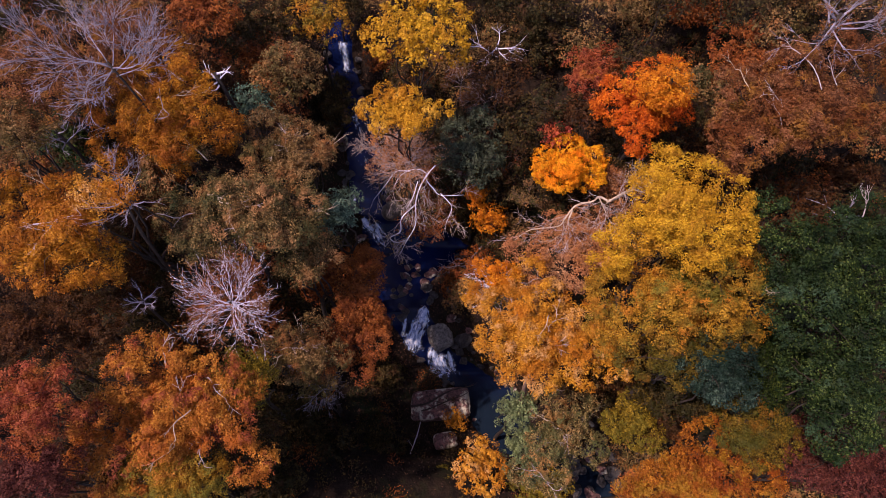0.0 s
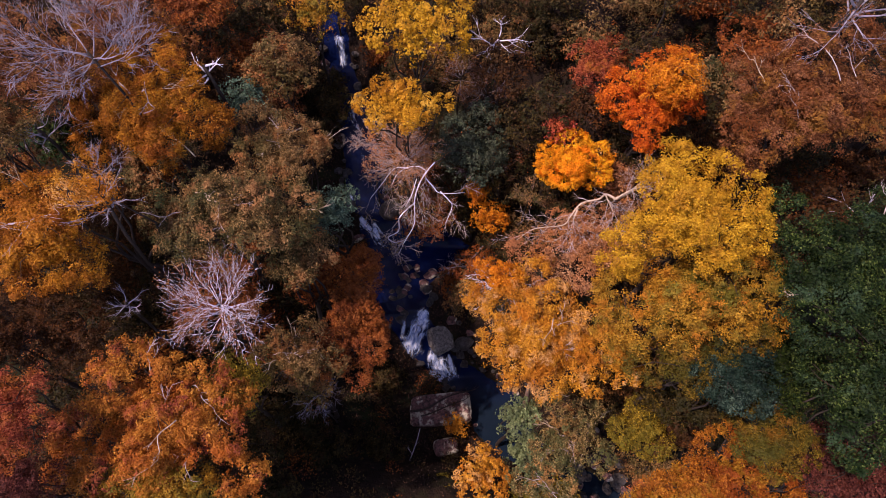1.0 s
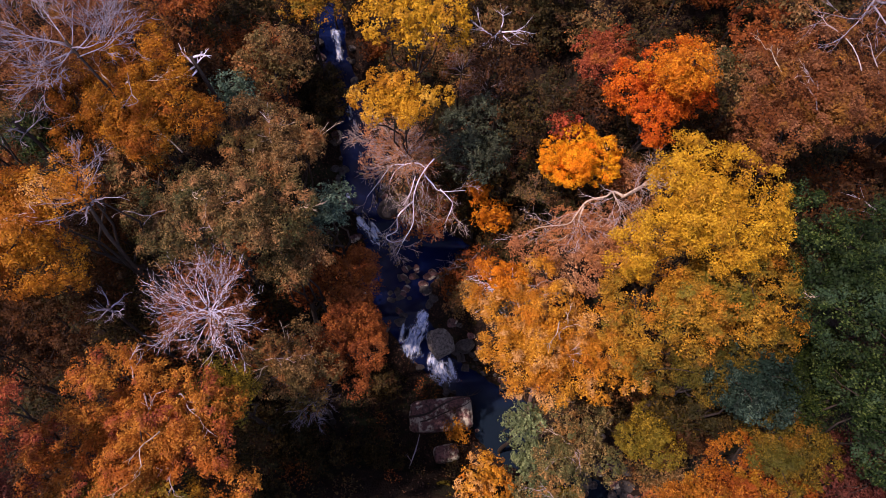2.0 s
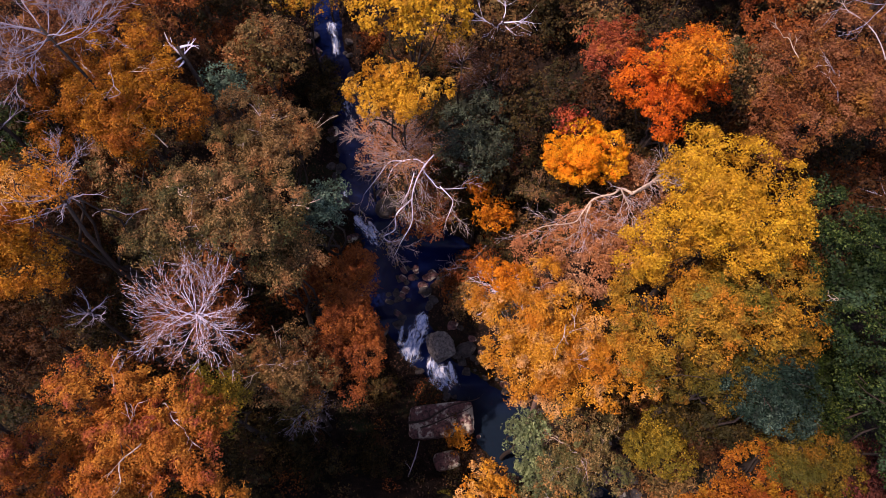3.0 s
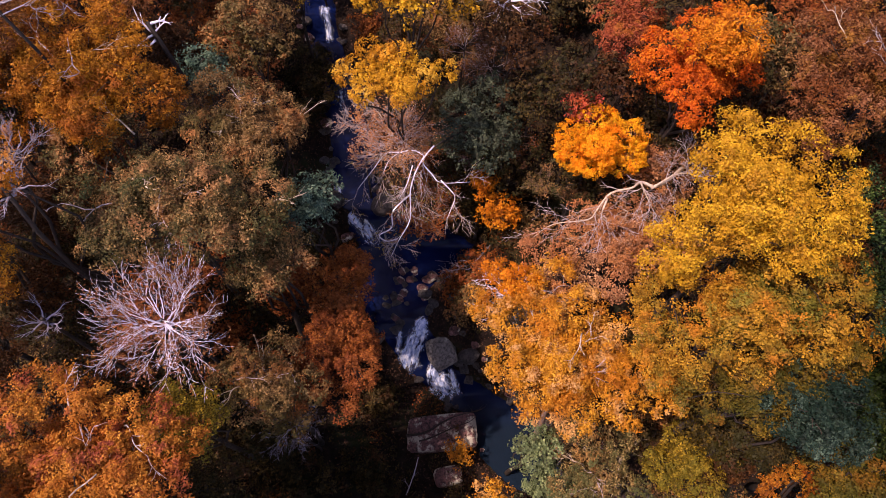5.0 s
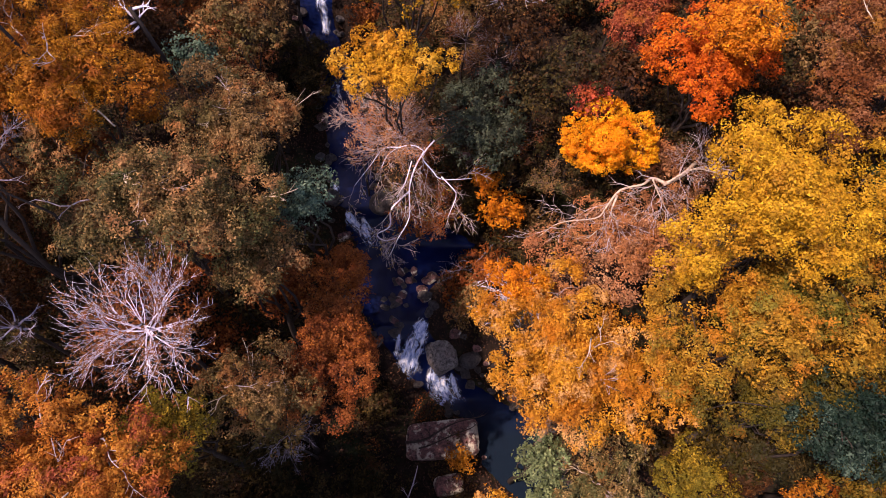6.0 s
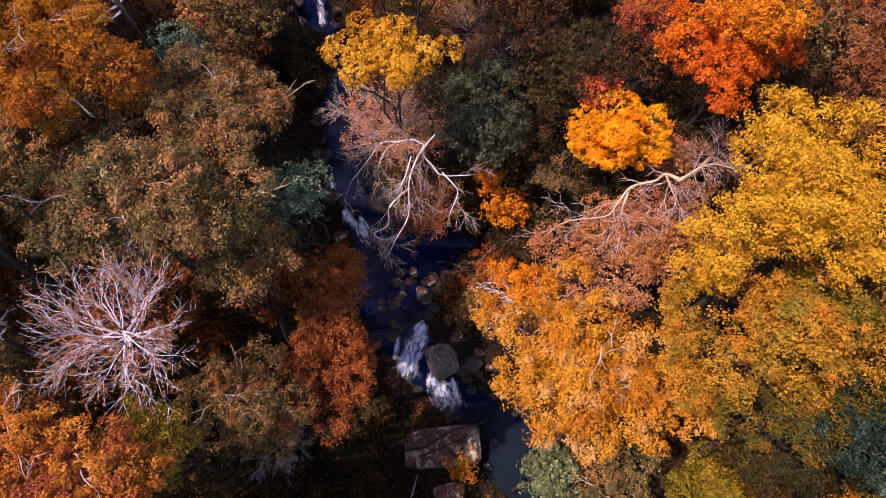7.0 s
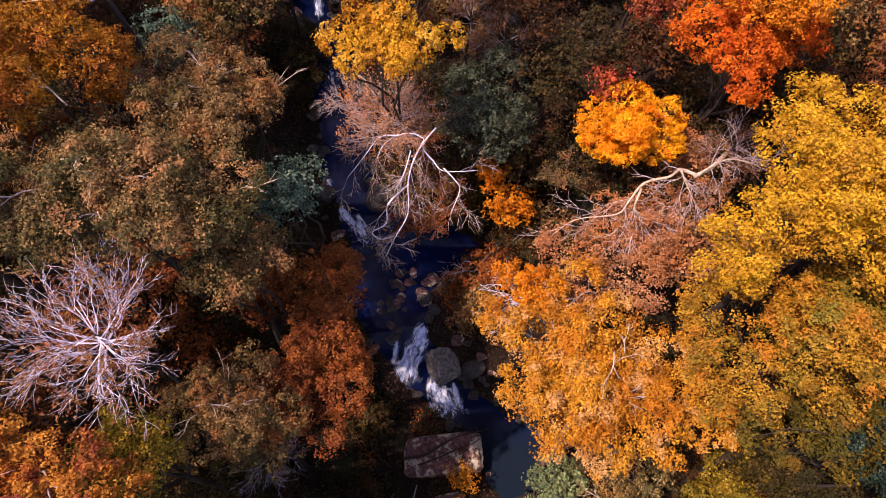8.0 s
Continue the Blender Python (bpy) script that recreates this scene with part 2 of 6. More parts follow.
def rough(x, y):
    return (0.35 * noise.noise(Vector((x * 0.35, y * 0.35, 1.7))) + 0.16 * noise.noise(Vector((x * 1.1, y * 1.1, 5.2)))
            + 0.07 * noise.noise(Vector((x * 2.7, y * 2.7, 9.1))))


def ground_z(x, y):
    high, d = bank_height(x, y)
    return float(level(y)) + high + rough(x, y) * min(1.0, 0.35 + d * 0.3)


# ---- building helpers ----
def mesh_of(name, verts, faces, material, smooth=True):
    data = bpy.data.meshes.new(name)
    data.from_pydata(verts, [], faces)
    data.materials.append(material)
    if smooth:
        data.polygons.foreach_set("use_smooth", [True] * len(data.polygons))
    data.update()
    return data


def loose_of(name, corners, material):
    """A mesh of loose faces from an array of shape (faces, corners, 3)."""
    n, k = corners.shape[:2]
    data = bpy.data.meshes.new(name)
    data.vertices.add(n * k)
    data.vertices.foreach_set("co", corners.astype(np.float32).ravel())
    data.loops.add(n * k)
    data.loops.foreach_set("vertex_index", np.arange(n * k, dtype=np.int32))
    data.polygons.add(n)
    data.polygons.foreach_set("loop_start", np.arange(n, dtype=np.int32) * k)
    data.polygons.foreach_set("loop_total", np.full(n, k, dtype=np.int32))
    data.materials.append(material)
    data.update(calc_edges=True)
    return data


def part_of(name, data, parent, label="", kind=""):
    ob = new(name, data)
    ob.parent = parent
    return tagged(ob, label=label, kind=kind)


def unit(v):
    return v / np.maximum(np.linalg.norm(v, axis=-1, keepdims=True), 1e-6)


def leaf_blades(rng, places, facing, size, slim=0.66):
    """Small pointed leaf blades at the places, turned roughly to the facing directions."""
    n = len(places)
    normal = unit(facing + rng.normal(0, 0.3, (n, 3)))
    along = unit(np.cross(normal, rng.normal(0, 1, (n, 3))))
    side = np.cross(normal, along)
    length = (size * rng.uniform(0.65, 1.35, n))[:, None]
    half = length * slim * 0.5
    return np.stack([places - along * length * 0.4 - side * half, places - along * length * 0.4 + side * half, places + along * length * 0.6], axis=1)


def tube(points, radii, sides, verts, faces):
    """Appends a tapered tube along the points."""
    start, last = len(verts), len(points) - 1
    for i, p in enumerate(points):
        t = (points[min(i + 1, last)] - points[max(i - 1, 0)]).normalized()
        a = t.cross(Vector((0.31, 0.87, 0.38))).normalized()
        b = t.cross(a)
        for k in range(sides):
            w = 2 * math.pi * k / sides
            verts.append(p + (a * math.cos(w) + b * math.sin(w)) * radii[i])
    for i in range(last):
        for k in range(sides):
            j = (k + 1) % sides
            faces.append((start + i * sides + k, start + i * sides + j, start + (i + 1) * sides + j, start + (i + 1) * sides + k))
    faces.append(tuple(start + k for k in range(sides))[::-1])
    faces.append(tuple(start + last * sides + k for k in range(sides)))


def curve_points(rnd, a, b, sag, wobble, steps):
    """A smoothly bent line from a to b that first rises by sag."""
    reach = (b - a).length * wobble
    bends = [Vector((rnd.gauss(0, 1), rnd.gauss(0, 1), rnd.gauss(0, 0.6))) * reach / k for k in (1, 1.4, 2.4)]
    out = []
    for i in range(steps + 1):
        u = i / steps
        p = a.lerp(b, u) + Vector((0, 0, sag * math.sin(math.pi * u)))
        for k, bend in enumerate(bends):
            p = p + bend * math.sin((k + 1) * math.pi * u)
        out.append(p)
    return out


def through_points(points, steps=4):
    """A smooth line through the points."""
    ends = [points[0] * 2 - points[1], *points, points[-1] * 2 - points[-2]]
    out = [points[0]]
    for a, b, c, d in zip(ends, ends[1:], ends[2:], ends[3:]):
        for i in range(1, steps + 1):
            u = i / steps
            out.append(0.5 * (2 * b + (c - a) * u + (2 * a - 5 * b + 4 * c - d) * u * u + (3 * b - a - 3 * c + d) * u ** 3))
    return out


def taper(r0, r1, n):
    return [r0 + (r1 - r0) * i / (n - 1) for i in range(n)]


SEED = [10]


def base_empty(name, x, y, z, label, category, group=""):
    holder = new(name)
    holder.location = (x, y, z)
    holder.empty_display_size = 0.3
    return tagged(holder, label, category, group)


def crown_points(rng, radii, clump, lobes, masses=None):
    """Centres of leaf clumps over the billowing lobes of a crown about the origin, their outward ways, and the lobes' own centres."""
    size = np.array(radii)
    if masses is None:
        count = max(6, int(lobes * 1.7))
        ways = unit(rng.normal(0, 1, (count * 12, 3)))
        ways = ways[ways[:, 2] > -0.35]
        heads = [ways[0]]
        for k in range(count - 1):
            gap = np.min(1 - ways @ np.array(heads).T, axis=1) * rng.uniform(0.6, 1.0, len(ways))
            heads.append(ways[int(np.argmax(gap))])
        heads = np.array(heads)
        centres = heads * size * rng.uniform(0.46, 0.74, (count, 1))
        reach = float(np.mean(size)) * 1.4 / math.sqrt(count) * rng.uniform(0.75, 1.25, count)
    else:
        # each large mass carries a few smaller billows
        big, wide = masses[:, :3], masses[:, 3]
        centres, reach = [], []
        for c, r in zip(big, wide):
            centres.append(c)
            reach.append(r * 0.72)
            for k in range(6):
                d = unit(rng.normal(0, 1, 3) + np.array([0, 0, 0.45]))
                centres.append(c + d * r * rng.uniform(0.4, 0.62))
                reach.append(r * rng.uniform(0.4, 0.6))
        centres, reach = np.array(centres), np.array(reach)
        heads = unit(centres)
    found, ways = [], []
    for i, (c, r, h) in enumerate(zip(centres, reach, heads)):
        n = int(max(5, (3.0 if masses is None else 3.6) * r * r / (clump * clump)))
        d = unit(rng.normal(0, 1, (n, 3)) + h * 0.45 + np.array([0, 0, 0.25]))
        p = c + d * r * np.array([1, 1, 0.85]) * rng.uniform(0.72, 1.12, (n, 1))
        other = np.min(np.linalg.norm(p[:, None] - centres[None], axis=2) / reach + 9 * (np.arange(len(reach)) == i), axis=1)
        found.append(p[other > 0.72])
        ways.append(d[other > 0.72])
    count = len(centres)
    spread = unit(rng.normal(0, 1, (count * 4, 3)))
    inner = spread * rng.uniform(0.15, 0.62, (count * 4, 1)) * size
    return np.concatenate(found + [inner]), np.concatenate(ways + [spread]), centres


def leaf_sprays(rng, clumps, ways, clump, leaf, dense):
    """Leaf blades on small domed sprays, several to a clump."""
    sprays = 9
    total = len(clumps) * sprays
    owner = np.repeat(np.arange(len(clumps)), sprays)
    ball = unit(rng.normal(0, 1, (total, 3)) + ways[owner] * 0.5 + np.array([0, 0, 0.2])) * rng.uniform(0.15, 1, (total, 1)) ** 0.5
    size = clump * rng.uniform(0.55, 1.1, len(clumps))[owner][:, None]
    centres = clumps[owner] + ball * size * np.array([1, 1, 0.75])
    wide = clump * rng.uniform(0.28, 0.5, total)
    each = dense * 3.0 * wide * wide / (leaf * leaf) * rng.uniform(0.5, 1.5, total)
    index = np.repeat(np.arange(total), rng.poisson(each))
    d = unit(rng.normal(0, 1, (len(index), 3)) + ways[owner[index]] * 0.35 + np.array([0, 0, 0.45]))
    places = centres[index] + d * wide[index][:, None] * np.array([1, 1, 0.7]) * rng.uniform(0.6, 1.15, (len(index), 1))
    facing = d * 0.7 + ways[owner[index]] * 0.3 + np.array([0, 0, 0.35])
    return leaf_blades(rng, places, facing, leaf, 0.72)


def broadleaf(name, label, x, y, z, radii, leaves, bark=BARK, leaf=0.07, clump=0.4, dense=1.0, lobes=9, lean=(0.0, 0.0), category="tree", limbs=5, trunk_bark=None, masses=None, showing=0):
    """A leafy tree or shrub whose crown has its middle at (x, y, z)."""
    SEED[0] += 1
    rng, rnd = np.random.default_rng(SEED[0]), random.Random(SEED[0])
    bx, by = x + lean[0], y + lean[1]
    gz = min(ground_z(bx, by), z - radii[2] * 0.5) - 0.15
    tree = base_empty(name, bx, by, gz, label, category)
    middle = Vector((x - bx, y - by, z - gz))
    height = middle.z
    clumps, ways, heads = crown_points(rng, radii, clump, lobes, None if masses is None else masses - np.array([x, y, z, 0.0]))
    heads = heads[:: max(1, len(heads) // (limbs + 2))] if masses is not None else heads
    # trunk and limbs
    thick = 0.0105 * (height + radii[2]) + 0.02
    fork = middle * 0.62 if height > 2 * radii[2] else middle * 0.35
    verts, faces = [], []
    line = curve_points(rnd, Vector((0, 0, 0)), fork, 0, 0.012, 6)
    tube(line, [thick * (1.45 if i == 0 else 1.0 - 0.06 * i) for i in range(7)], 9, verts, faces)
    part_of("trunk", mesh_of("trunk", verts, faces, trunk_bark or bark), tree)
    tops = []
    for i in range(limbs):
        head = Vector(heads[i % len(heads)])
        if i >= len(heads):
            head = Vector((rnd.uniform(-1, 1) * radii[0], rnd.uniform(-1, 1) * radii[1], rnd.uniform(0, 1) * radii[2])) * 0.7
        end = middle + head * 0.95
        verts, faces = [], []
        line = curve_points(rnd, fork * rnd.uniform(0.86, 1.0), end, rnd.uniform(-0.1, 0.25), 0.05, 6)
        tube(line, taper(thick * 0.38, thick * 0.1, 7), 6, verts, faces)
        part_of("limb", mesh_of("limb", verts, faces, bark), tree)
        tops += line[2:]
    verts, faces = [], []
    for c in clumps[:: max(1, len(clumps) // 24)]:
        end = middle + Vector(c)
        root = min(tops, key=lambda p: (p - end).length)
        if (root - end).length > 0.25:
            tube(curve_points(rnd, root, end, 0.1, 0.07, 3), taper(thick * 0.14, 0.008, 4), 3, verts, faces)
    if faces:
        part_of("twig_growth", mesh_of("twig_growth", verts, faces, bark), tree, kind="stuff")
    # bare branches that show through the leaves
    upper = [i for i in range(len(ways)) if ways[i][2] > 0.45]
    for k in range(showing):
        i = rnd.choice(upper)
        end = middle + Vector(clumps[i]) + Vector(ways[i]) * (clump * 0.9)
        inward = Vector((-clumps[i][0], -clumps[i][1], 0)).normalized()
        start = end + inward * rnd.uniform(0.7, 1.5) + Vector((rnd.gauss(0, 0.4), rnd.gauss(0, 0.4), -0.45))
        paths = [(curve_points(rnd, start, end, 0.12, 0.06, 7), taper(0.028, 0.010, 8), 9)]
        for j in (3, 5, 7):
            sprout(rnd, paths, paths[0][0][j], (end - start).normalized() + Vector((rnd.gauss(0, 0.6), rnd.gauss(0, 0.6), 0.1)), rnd.uniform(0.25, 0.6), 0.012, 1, 0.6, 0.0)
        verts, faces = [], []
        for points, radii_here, deep in paths:
            tube(points, radii_here, 4, verts, faces)
        part_of("limb", mesh_of("limb", verts, faces, PINK_BARK if k % 3 else CREAM_BARK), tree, "bare pale branch")
    blade = leaf * 1.28 if leaf < 0.07 else max(leaf, 0.112)
    corners = leaf_sprays(rng, clumps, ways, clump, blade, dense) + np.array(middle)
    part_of("crown", loose_of("crown", corners, leaves), tree)
    return tree


def massed_tree(name, label, rows, leaves, **more):
    """A leafy tree whose crown is made of several rounded masses, each given by its middle and radius."""
    masses = np.array(rows)
    low, high = (masses[:, :3] - masses[:, 3:]).min(axis=0), (masses[:, :3] + masses[:, 3:]).max(axis=0)
    x, y, z = masses[:, :3].mean(axis=0)
    return broadleaf(name, label, float(x), float(y), float(z), tuple((high - low) * 0.42), leaves, masses=masses, **more)


def sprout(rnd, paths, p, d, length, radius, depth, spread, rise):
    """Grows a branch and its side branches into paths."""
    steps = 4 if depth > 1 else 3
    line, q = [p], p
    for i in range(steps):
        d = (d + Vector((rnd.gauss(0, 0.13), rnd.gauss(0, 0.13), rnd.gauss(0, 0.1) + rise))).normalized()
        q = q + d * length / steps
        line.append(q)
    tip = radius * 0.45 if depth else radius * 0.3
    paths.append((line, taper(radius, tip, steps + 1), depth))
    if depth == 0:
        return
    for i in range(rnd.choice((3, 4, 4))):
        u = rnd.uniform(0.3, 1.0) if i else 1.0
        at = line[min(steps, max(1, round(u * steps)))]
        turn = Vector((rnd.gauss(0, 1), rnd.gauss(0, 1), rnd.gauss(0, 0.5))).normalized() * spread
        sprout(rnd, paths, at, (d + turn).normalized(), length * rnd.uniform(0.55, 0.8), max(0.008, tip * rnd.uniform(0.6, 0.95)), depth - 1, spread, rise)


def bare_tree(name, label, x, y, z, reach, bark, main=9, depth=3, thick=0.07, up=0.35, leaves=None, leaf=0.09, leaf_share=0.25, toward=None, lean=(0.0, 0.0), fat=1.0, trunk_bark=BARK, spread=0.62):
    """A leafless or nearly leafless tree whose limbs spread from (x, y, z)."""
    SEED[0] += 1
    rng, rnd = np.random.default_rng(SEED[0]), random.Random(SEED[0])
    bx, by = x + lean[0], y + lean[1]
    gz = ground_z(bx, by) - 0.15
    tree = base_empty(name, bx, by, gz, label, "tree")
    hub = Vector((x - bx, y - by, z - gz))
    verts, faces = [], []
    line = curve_points(rnd, Vector((0, 0, 0)), hub, 0, 0.015, 7)
    tube(line, taper(thick * 2.4, thick * 1.25, 8), 9, verts, faces)
    part_of("trunk", mesh_of("trunk", verts, faces, trunk_bark), tree)
    tips = []
    for i in range(main):
        w = 2 * math.pi * (i + rnd.uniform(-0.3, 0.3)) / main
        d = Vector((math.cos(w), math.sin(w), rnd.uniform(0.0, up * 2)))
        if toward:
            d = d * 0.75 + Vector(toward)
        paths = []
        sprout(rnd, paths, line[-1] - Vector((0, 0, rnd.uniform(0, 0.8))), d.normalized(), reach * rnd.uniform(0.42, 0.6), thick * rnd.uniform(0.6, 1.0), depth, spread, 0.03)
        verts, faces = [], []
        for points, radii, deep in paths:
            tube(points, [r * fat for r in radii], 6 if deep >= depth - 1 else 3, verts, faces)
            if deep <= 1:
                tips += points[1:]
        part_of("limb", mesh_of("limb", verts, faces, bark), tree)
    if leaves:
        chosen = rnd.sample(tips, int(len(tips) * leaf_share))
        places = np.repeat(np.array([tuple(p) for p in chosen]), 4, axis=0) + rng.normal(0, 0.09, (len(chosen) * 4, 3))
        facing = np.tile(np.array([0, 0, 1.0]), (len(places), 1))
        part_of("crown", loose_of("crown", leaf_blades(rng, places, facing, leaf), leaves), tree)
    return tree


def reaching_tree(name, label, foot, hub, ends, bark, thick=0.09, twigs=9, leaves=None, leaf=0.07, trunk_bark=None, fine=0.014, share=4, twig_bark=None):
    """A bare tree that leans from its foot to the hub and sends long crooked limbs out, each to an end or along its bends."""
    SEED[0] += 1
    rng, rnd = np.random.default_rng(SEED[0]), random.Random(SEED[0])
    z = ground_z(*foot) - 0.15
    tree = base_empty(name, foot[0], foot[1], z, label, "tree")
    root = Vector((foot[0], foot[1], z))
    middle = Vector(hub) - root
    verts, faces = [], []
    tube(curve_points(rnd, Vector((0, 0, 0)), middle, 0.3, 0.02, 8), taper(thick * 1.9, thick, 9), 9, verts, faces)
    part_of("trunk", mesh_of("trunk", verts, faces, trunk_bark or bark), tree)
    tips = []
    for end in ends:
        if isinstance(end, list):
            bends = [Vector(p) - root for p in end]
            line = through_points([p + Vector((rnd.gauss(0, 0.04), rnd.gauss(0, 0.04), rnd.gauss(0, 0.04))) for p in bends])
            r0 = thick * min(1.0, 0.45 + 0.09 * len(end))
        else:
            line = curve_points(rnd, middle, Vector(end) - root, rnd.uniform(0.2, 0.7), 0.09, 12)
            r0 = thick * rnd.uniform(0.5, 0.7)
        last = len(line) - 1
        paths = [(line, [q * (1 + 0.12 * rnd.uniform(-1, 1)) for q in taper(r0, fine, last + 1)], 9)]
        for i in range(twigs):
            k = rnd.randint(2, last)
            d = (line[k] - line[k - 1]).normalized() + Vector((rnd.gauss(0, 0.7), rnd.gauss(0, 0.7), rnd.gauss(0, 0.35)))
            sprout(rnd, paths, line[k], d.normalized(), rnd.uniform(0.4, 1.0), max(fine * 0.8, r0 * (1 - k / (last + 2)) * 0.45), rnd.choice((1, 2, 2)), 0.7, -0.02)
        verts, faces, twig_verts, twig_faces = [], [], [], []
        for points, radii, deep in paths:
            if deep == 9:
                tube(points, radii, 7, verts, faces)
                continue
            tube(points, [min(q, fine * 1.1) for q in radii], 3, twig_verts, twig_faces)
            if deep <= 1:
                tips += points[1:]
        part_of("limb", mesh_of("limb", verts, faces, bark), tree)
        part_of("twig_growth", mesh_of("twig_growth", twig_verts, twig_faces, twig_bark or bark), tree, kind="stuff")
    if leaves:
        chosen = rnd.sample(tips, len(tips) // share)
        places = np.repeat(np.array([tuple(p) for p in chosen]), 3, axis=0) + rng.normal(0, 0.07, (len(chosen) * 3, 3))
        part_of("crown", loose_of("crown", leaf_blades(rng, places, np.tile(np.array([0, 0, 1.0]), (len(places), 1)), leaf), leaves), tree)
    return tree


def boulder(name, label, x, y, z, size, turn, material, boxy=1.0, rough_by=0.16, group="", detail=4):
    SEED[0] += 1
    bm = bmesh.new()
    bmesh.ops.create_icosphere(bm, subdivisions=detail, radius=1)
    off = Vector((SEED[0] * 3.1, SEED[0] * 1.7, 0.3))
    rnd = random.Random(SEED[0])
    cuts = [(Vector((rnd.gauss(0, 1), rnd.gauss(0, 1), rnd.gauss(0, 0.8))).normalized(), rnd.uniform(0.68, 0.95)) for k in range(11)]
    for v in bm.verts:
        p = v.co.copy()
        q = Vector([math.copysign(abs(c) ** boxy, c) for c in p])
        if boxy > 0.55:
            for n, far in cuts:
                over = q.dot(n) - far
                if over > 0:
                    q -= n * over * 0.92
        q *= 1 + rough_by * 0.55 * noise.noise(p * 1.3 + off) + rough_by * 0.3 * noise.noise(p * 4.5 + off) + rough_by * 0.12 * noise.noise(p * 11 + off)
        v.co = Vector((q.x * size[0], q.y * size[1], q.z * size[2]))
    data = bpy.data.meshes.new(name)
    bm.to_mesh(data)
    bm.free()
    data.materials.append(material)
    data.polygons.foreach_set("use_smooth", [detail > 3] * len(data.polygons))
    ob = new(name, data)
    ob.matrix_world = pose(x, y, z, *turn)
    return tagged(ob, label, "rock", group)


# ---- ground, stream ----
def build_ground():
    def axis(inner, step, outer):
        near = list(np.arange(-inner, inner + step / 2, step))
        far = [inner * 1.12 ** k for k in range(1, 60) if inner * 1.12 ** k < outer] + [outer]
        return [-v for v in far[::-1]] + near + far
    xs, ys = axis(24, 0.32, 900), axis(24, 0.32, 900)
    verts = [(x, y, ground_z(x, y) if max(abs(x), abs(y)) < 60 else ground_z(max(-60, min(60, x)), max(-60, min(60, y)))) for y in ys for x in xs]
    n = len(xs)
    faces = [(j * n + i, j * n + i + 1, (j + 1) * n + i + 1, (j + 1) * n + i) for j in range(len(ys) - 1) for i in range(n - 1)]
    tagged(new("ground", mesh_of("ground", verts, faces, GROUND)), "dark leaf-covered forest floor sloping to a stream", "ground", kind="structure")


def build_water():
    ys = list(np.arange(-40, 40.01, 0.2))
    verts, faces, across = [], [], 24
    for y in ys:
        for k in range(across + 1):
            u = k / across * 2 - 1
            x = float(stream_x(y)) + u * (float(half_width(y)) + 0.45)
            z = float(level(y)) + 0.035 * noise.noise(Vector((x * 2, y * 2, 0)))
            verts.append((x, y, z))
    n = across + 1
    for j in range(len(ys) - 1):
        for k in range(across):
            faces.append((j * n + k, j * n + k + 1, (j + 1) * n + k + 1, (j + 1) * n + k))
    tagged(new("water", mesh_of("water", verts, faces, WATER)), "dark blue clear water of a rocky mountain stream, sky reflection in its colour", "stream", kind="structure")


def cascade(label, course, full=0.55):
    """White water down a step of the stream, along a course of (x, y, half-width)."""
    SEED[0] += 1
    points = through_points([Vector(p) for p in course], 10)
    across, rows, verts, cover, flow, along = 16, len(points), [], [], [], 0.0
    for i, p in enumerate(points):
        ahead = points[min(i + 1, rows - 1)] - points[max(i - 1, 0)]
        side = Vector((-ahead.y, ahead.x)).normalized()
        along += (p - points[max(i - 1, 0)]).length
        u = i / (rows - 1)
        for k in range(across + 1):
            v = k / across * 2 - 1
            x, y = p.x + side.x * v * p.z, p.y + side.y * v * p.z
            lump = noise.noise(Vector((x * 2.2, y * 1.4, SEED[0] * 1.7)))
            edge = (1 - v * v) * min(1.0, u * 5, (1 - u) * 3.2)
            verts.append((x, y, float(level(y)) + 0.07 + 0.16 * max(0.0, edge) * (0.7 + lump)))
            cover.append(0.85 * full * edge + 0.3 * lump + 0.02)
            flow.append((v * p.z, along))
    n = across + 1
    faces = [(j * n + k, j * n + k + 1, (j + 1) * n + k + 1, (j + 1) * n + k) for j in range(rows - 1) for k in range(across)]
    data = mesh_of("cascade", verts, faces, FOAM)
    data.attributes.new("cover", "FLOAT", "POINT").data.foreach_set("value", cover)
    layer = data.uv_layers.new(name="flow")
    layer.data.foreach_set("uv", [c for loop in data.loops for c in flow[loop.vertex_index]])
    return tagged(new("cascade", data), label, "waterfall")


build_ground()
build_water()
cascade("white water tumbling beside a round grey boulder", [(-0.85, -2.9, 0.35), (-1.3, -3.9, 0.7), (-1.7, -4.8, 1.0), (-2.1, -5.8, 0.8)], 0.62)
cascade("small white spill beside a larger fall", [(-2.2, -3.5, 0.2), (-2.35, -4.2, 0.3), (-2.6, -4.9, 0.2)], 0.45)
cascade("low white cascade above a dark pool", [(-0.45, -5.0, 0.3), (-0.3, -5.7, 0.7), (0.2, -6.4, 1.1), (0.9, -7.2, 0.8)], 0.6)
cascade("white chute below a round grey boulder", [(0.45, -5.1, 0.2), (0.7, -5.9, 0.35), (1.1, -6.8, 0.35)], 0.6)
cascade("thin white fall under an overhanging branch", [(-5.5, 2.5, 0.25), (-4.9, 2.2, 0.4), (-4.1, 1.7, 0.55), (-3.2, 0.7, 0.4)], 0.55)
cascade("narrow white fall at the head of the glen", [(-6.7, 13.4, 0.35), (-6.5, 12.6, 0.4), (-6.3, 11.6, 0.35)], 0.6)
cascade("broken white riffles of the upper stream", [(-6.3, 10.4, 0.3), (-5.8, 9.0, 0.5), (-5.4, 7.5, 0.5), (-5.1, 5.6, 0.4)], 0.3)
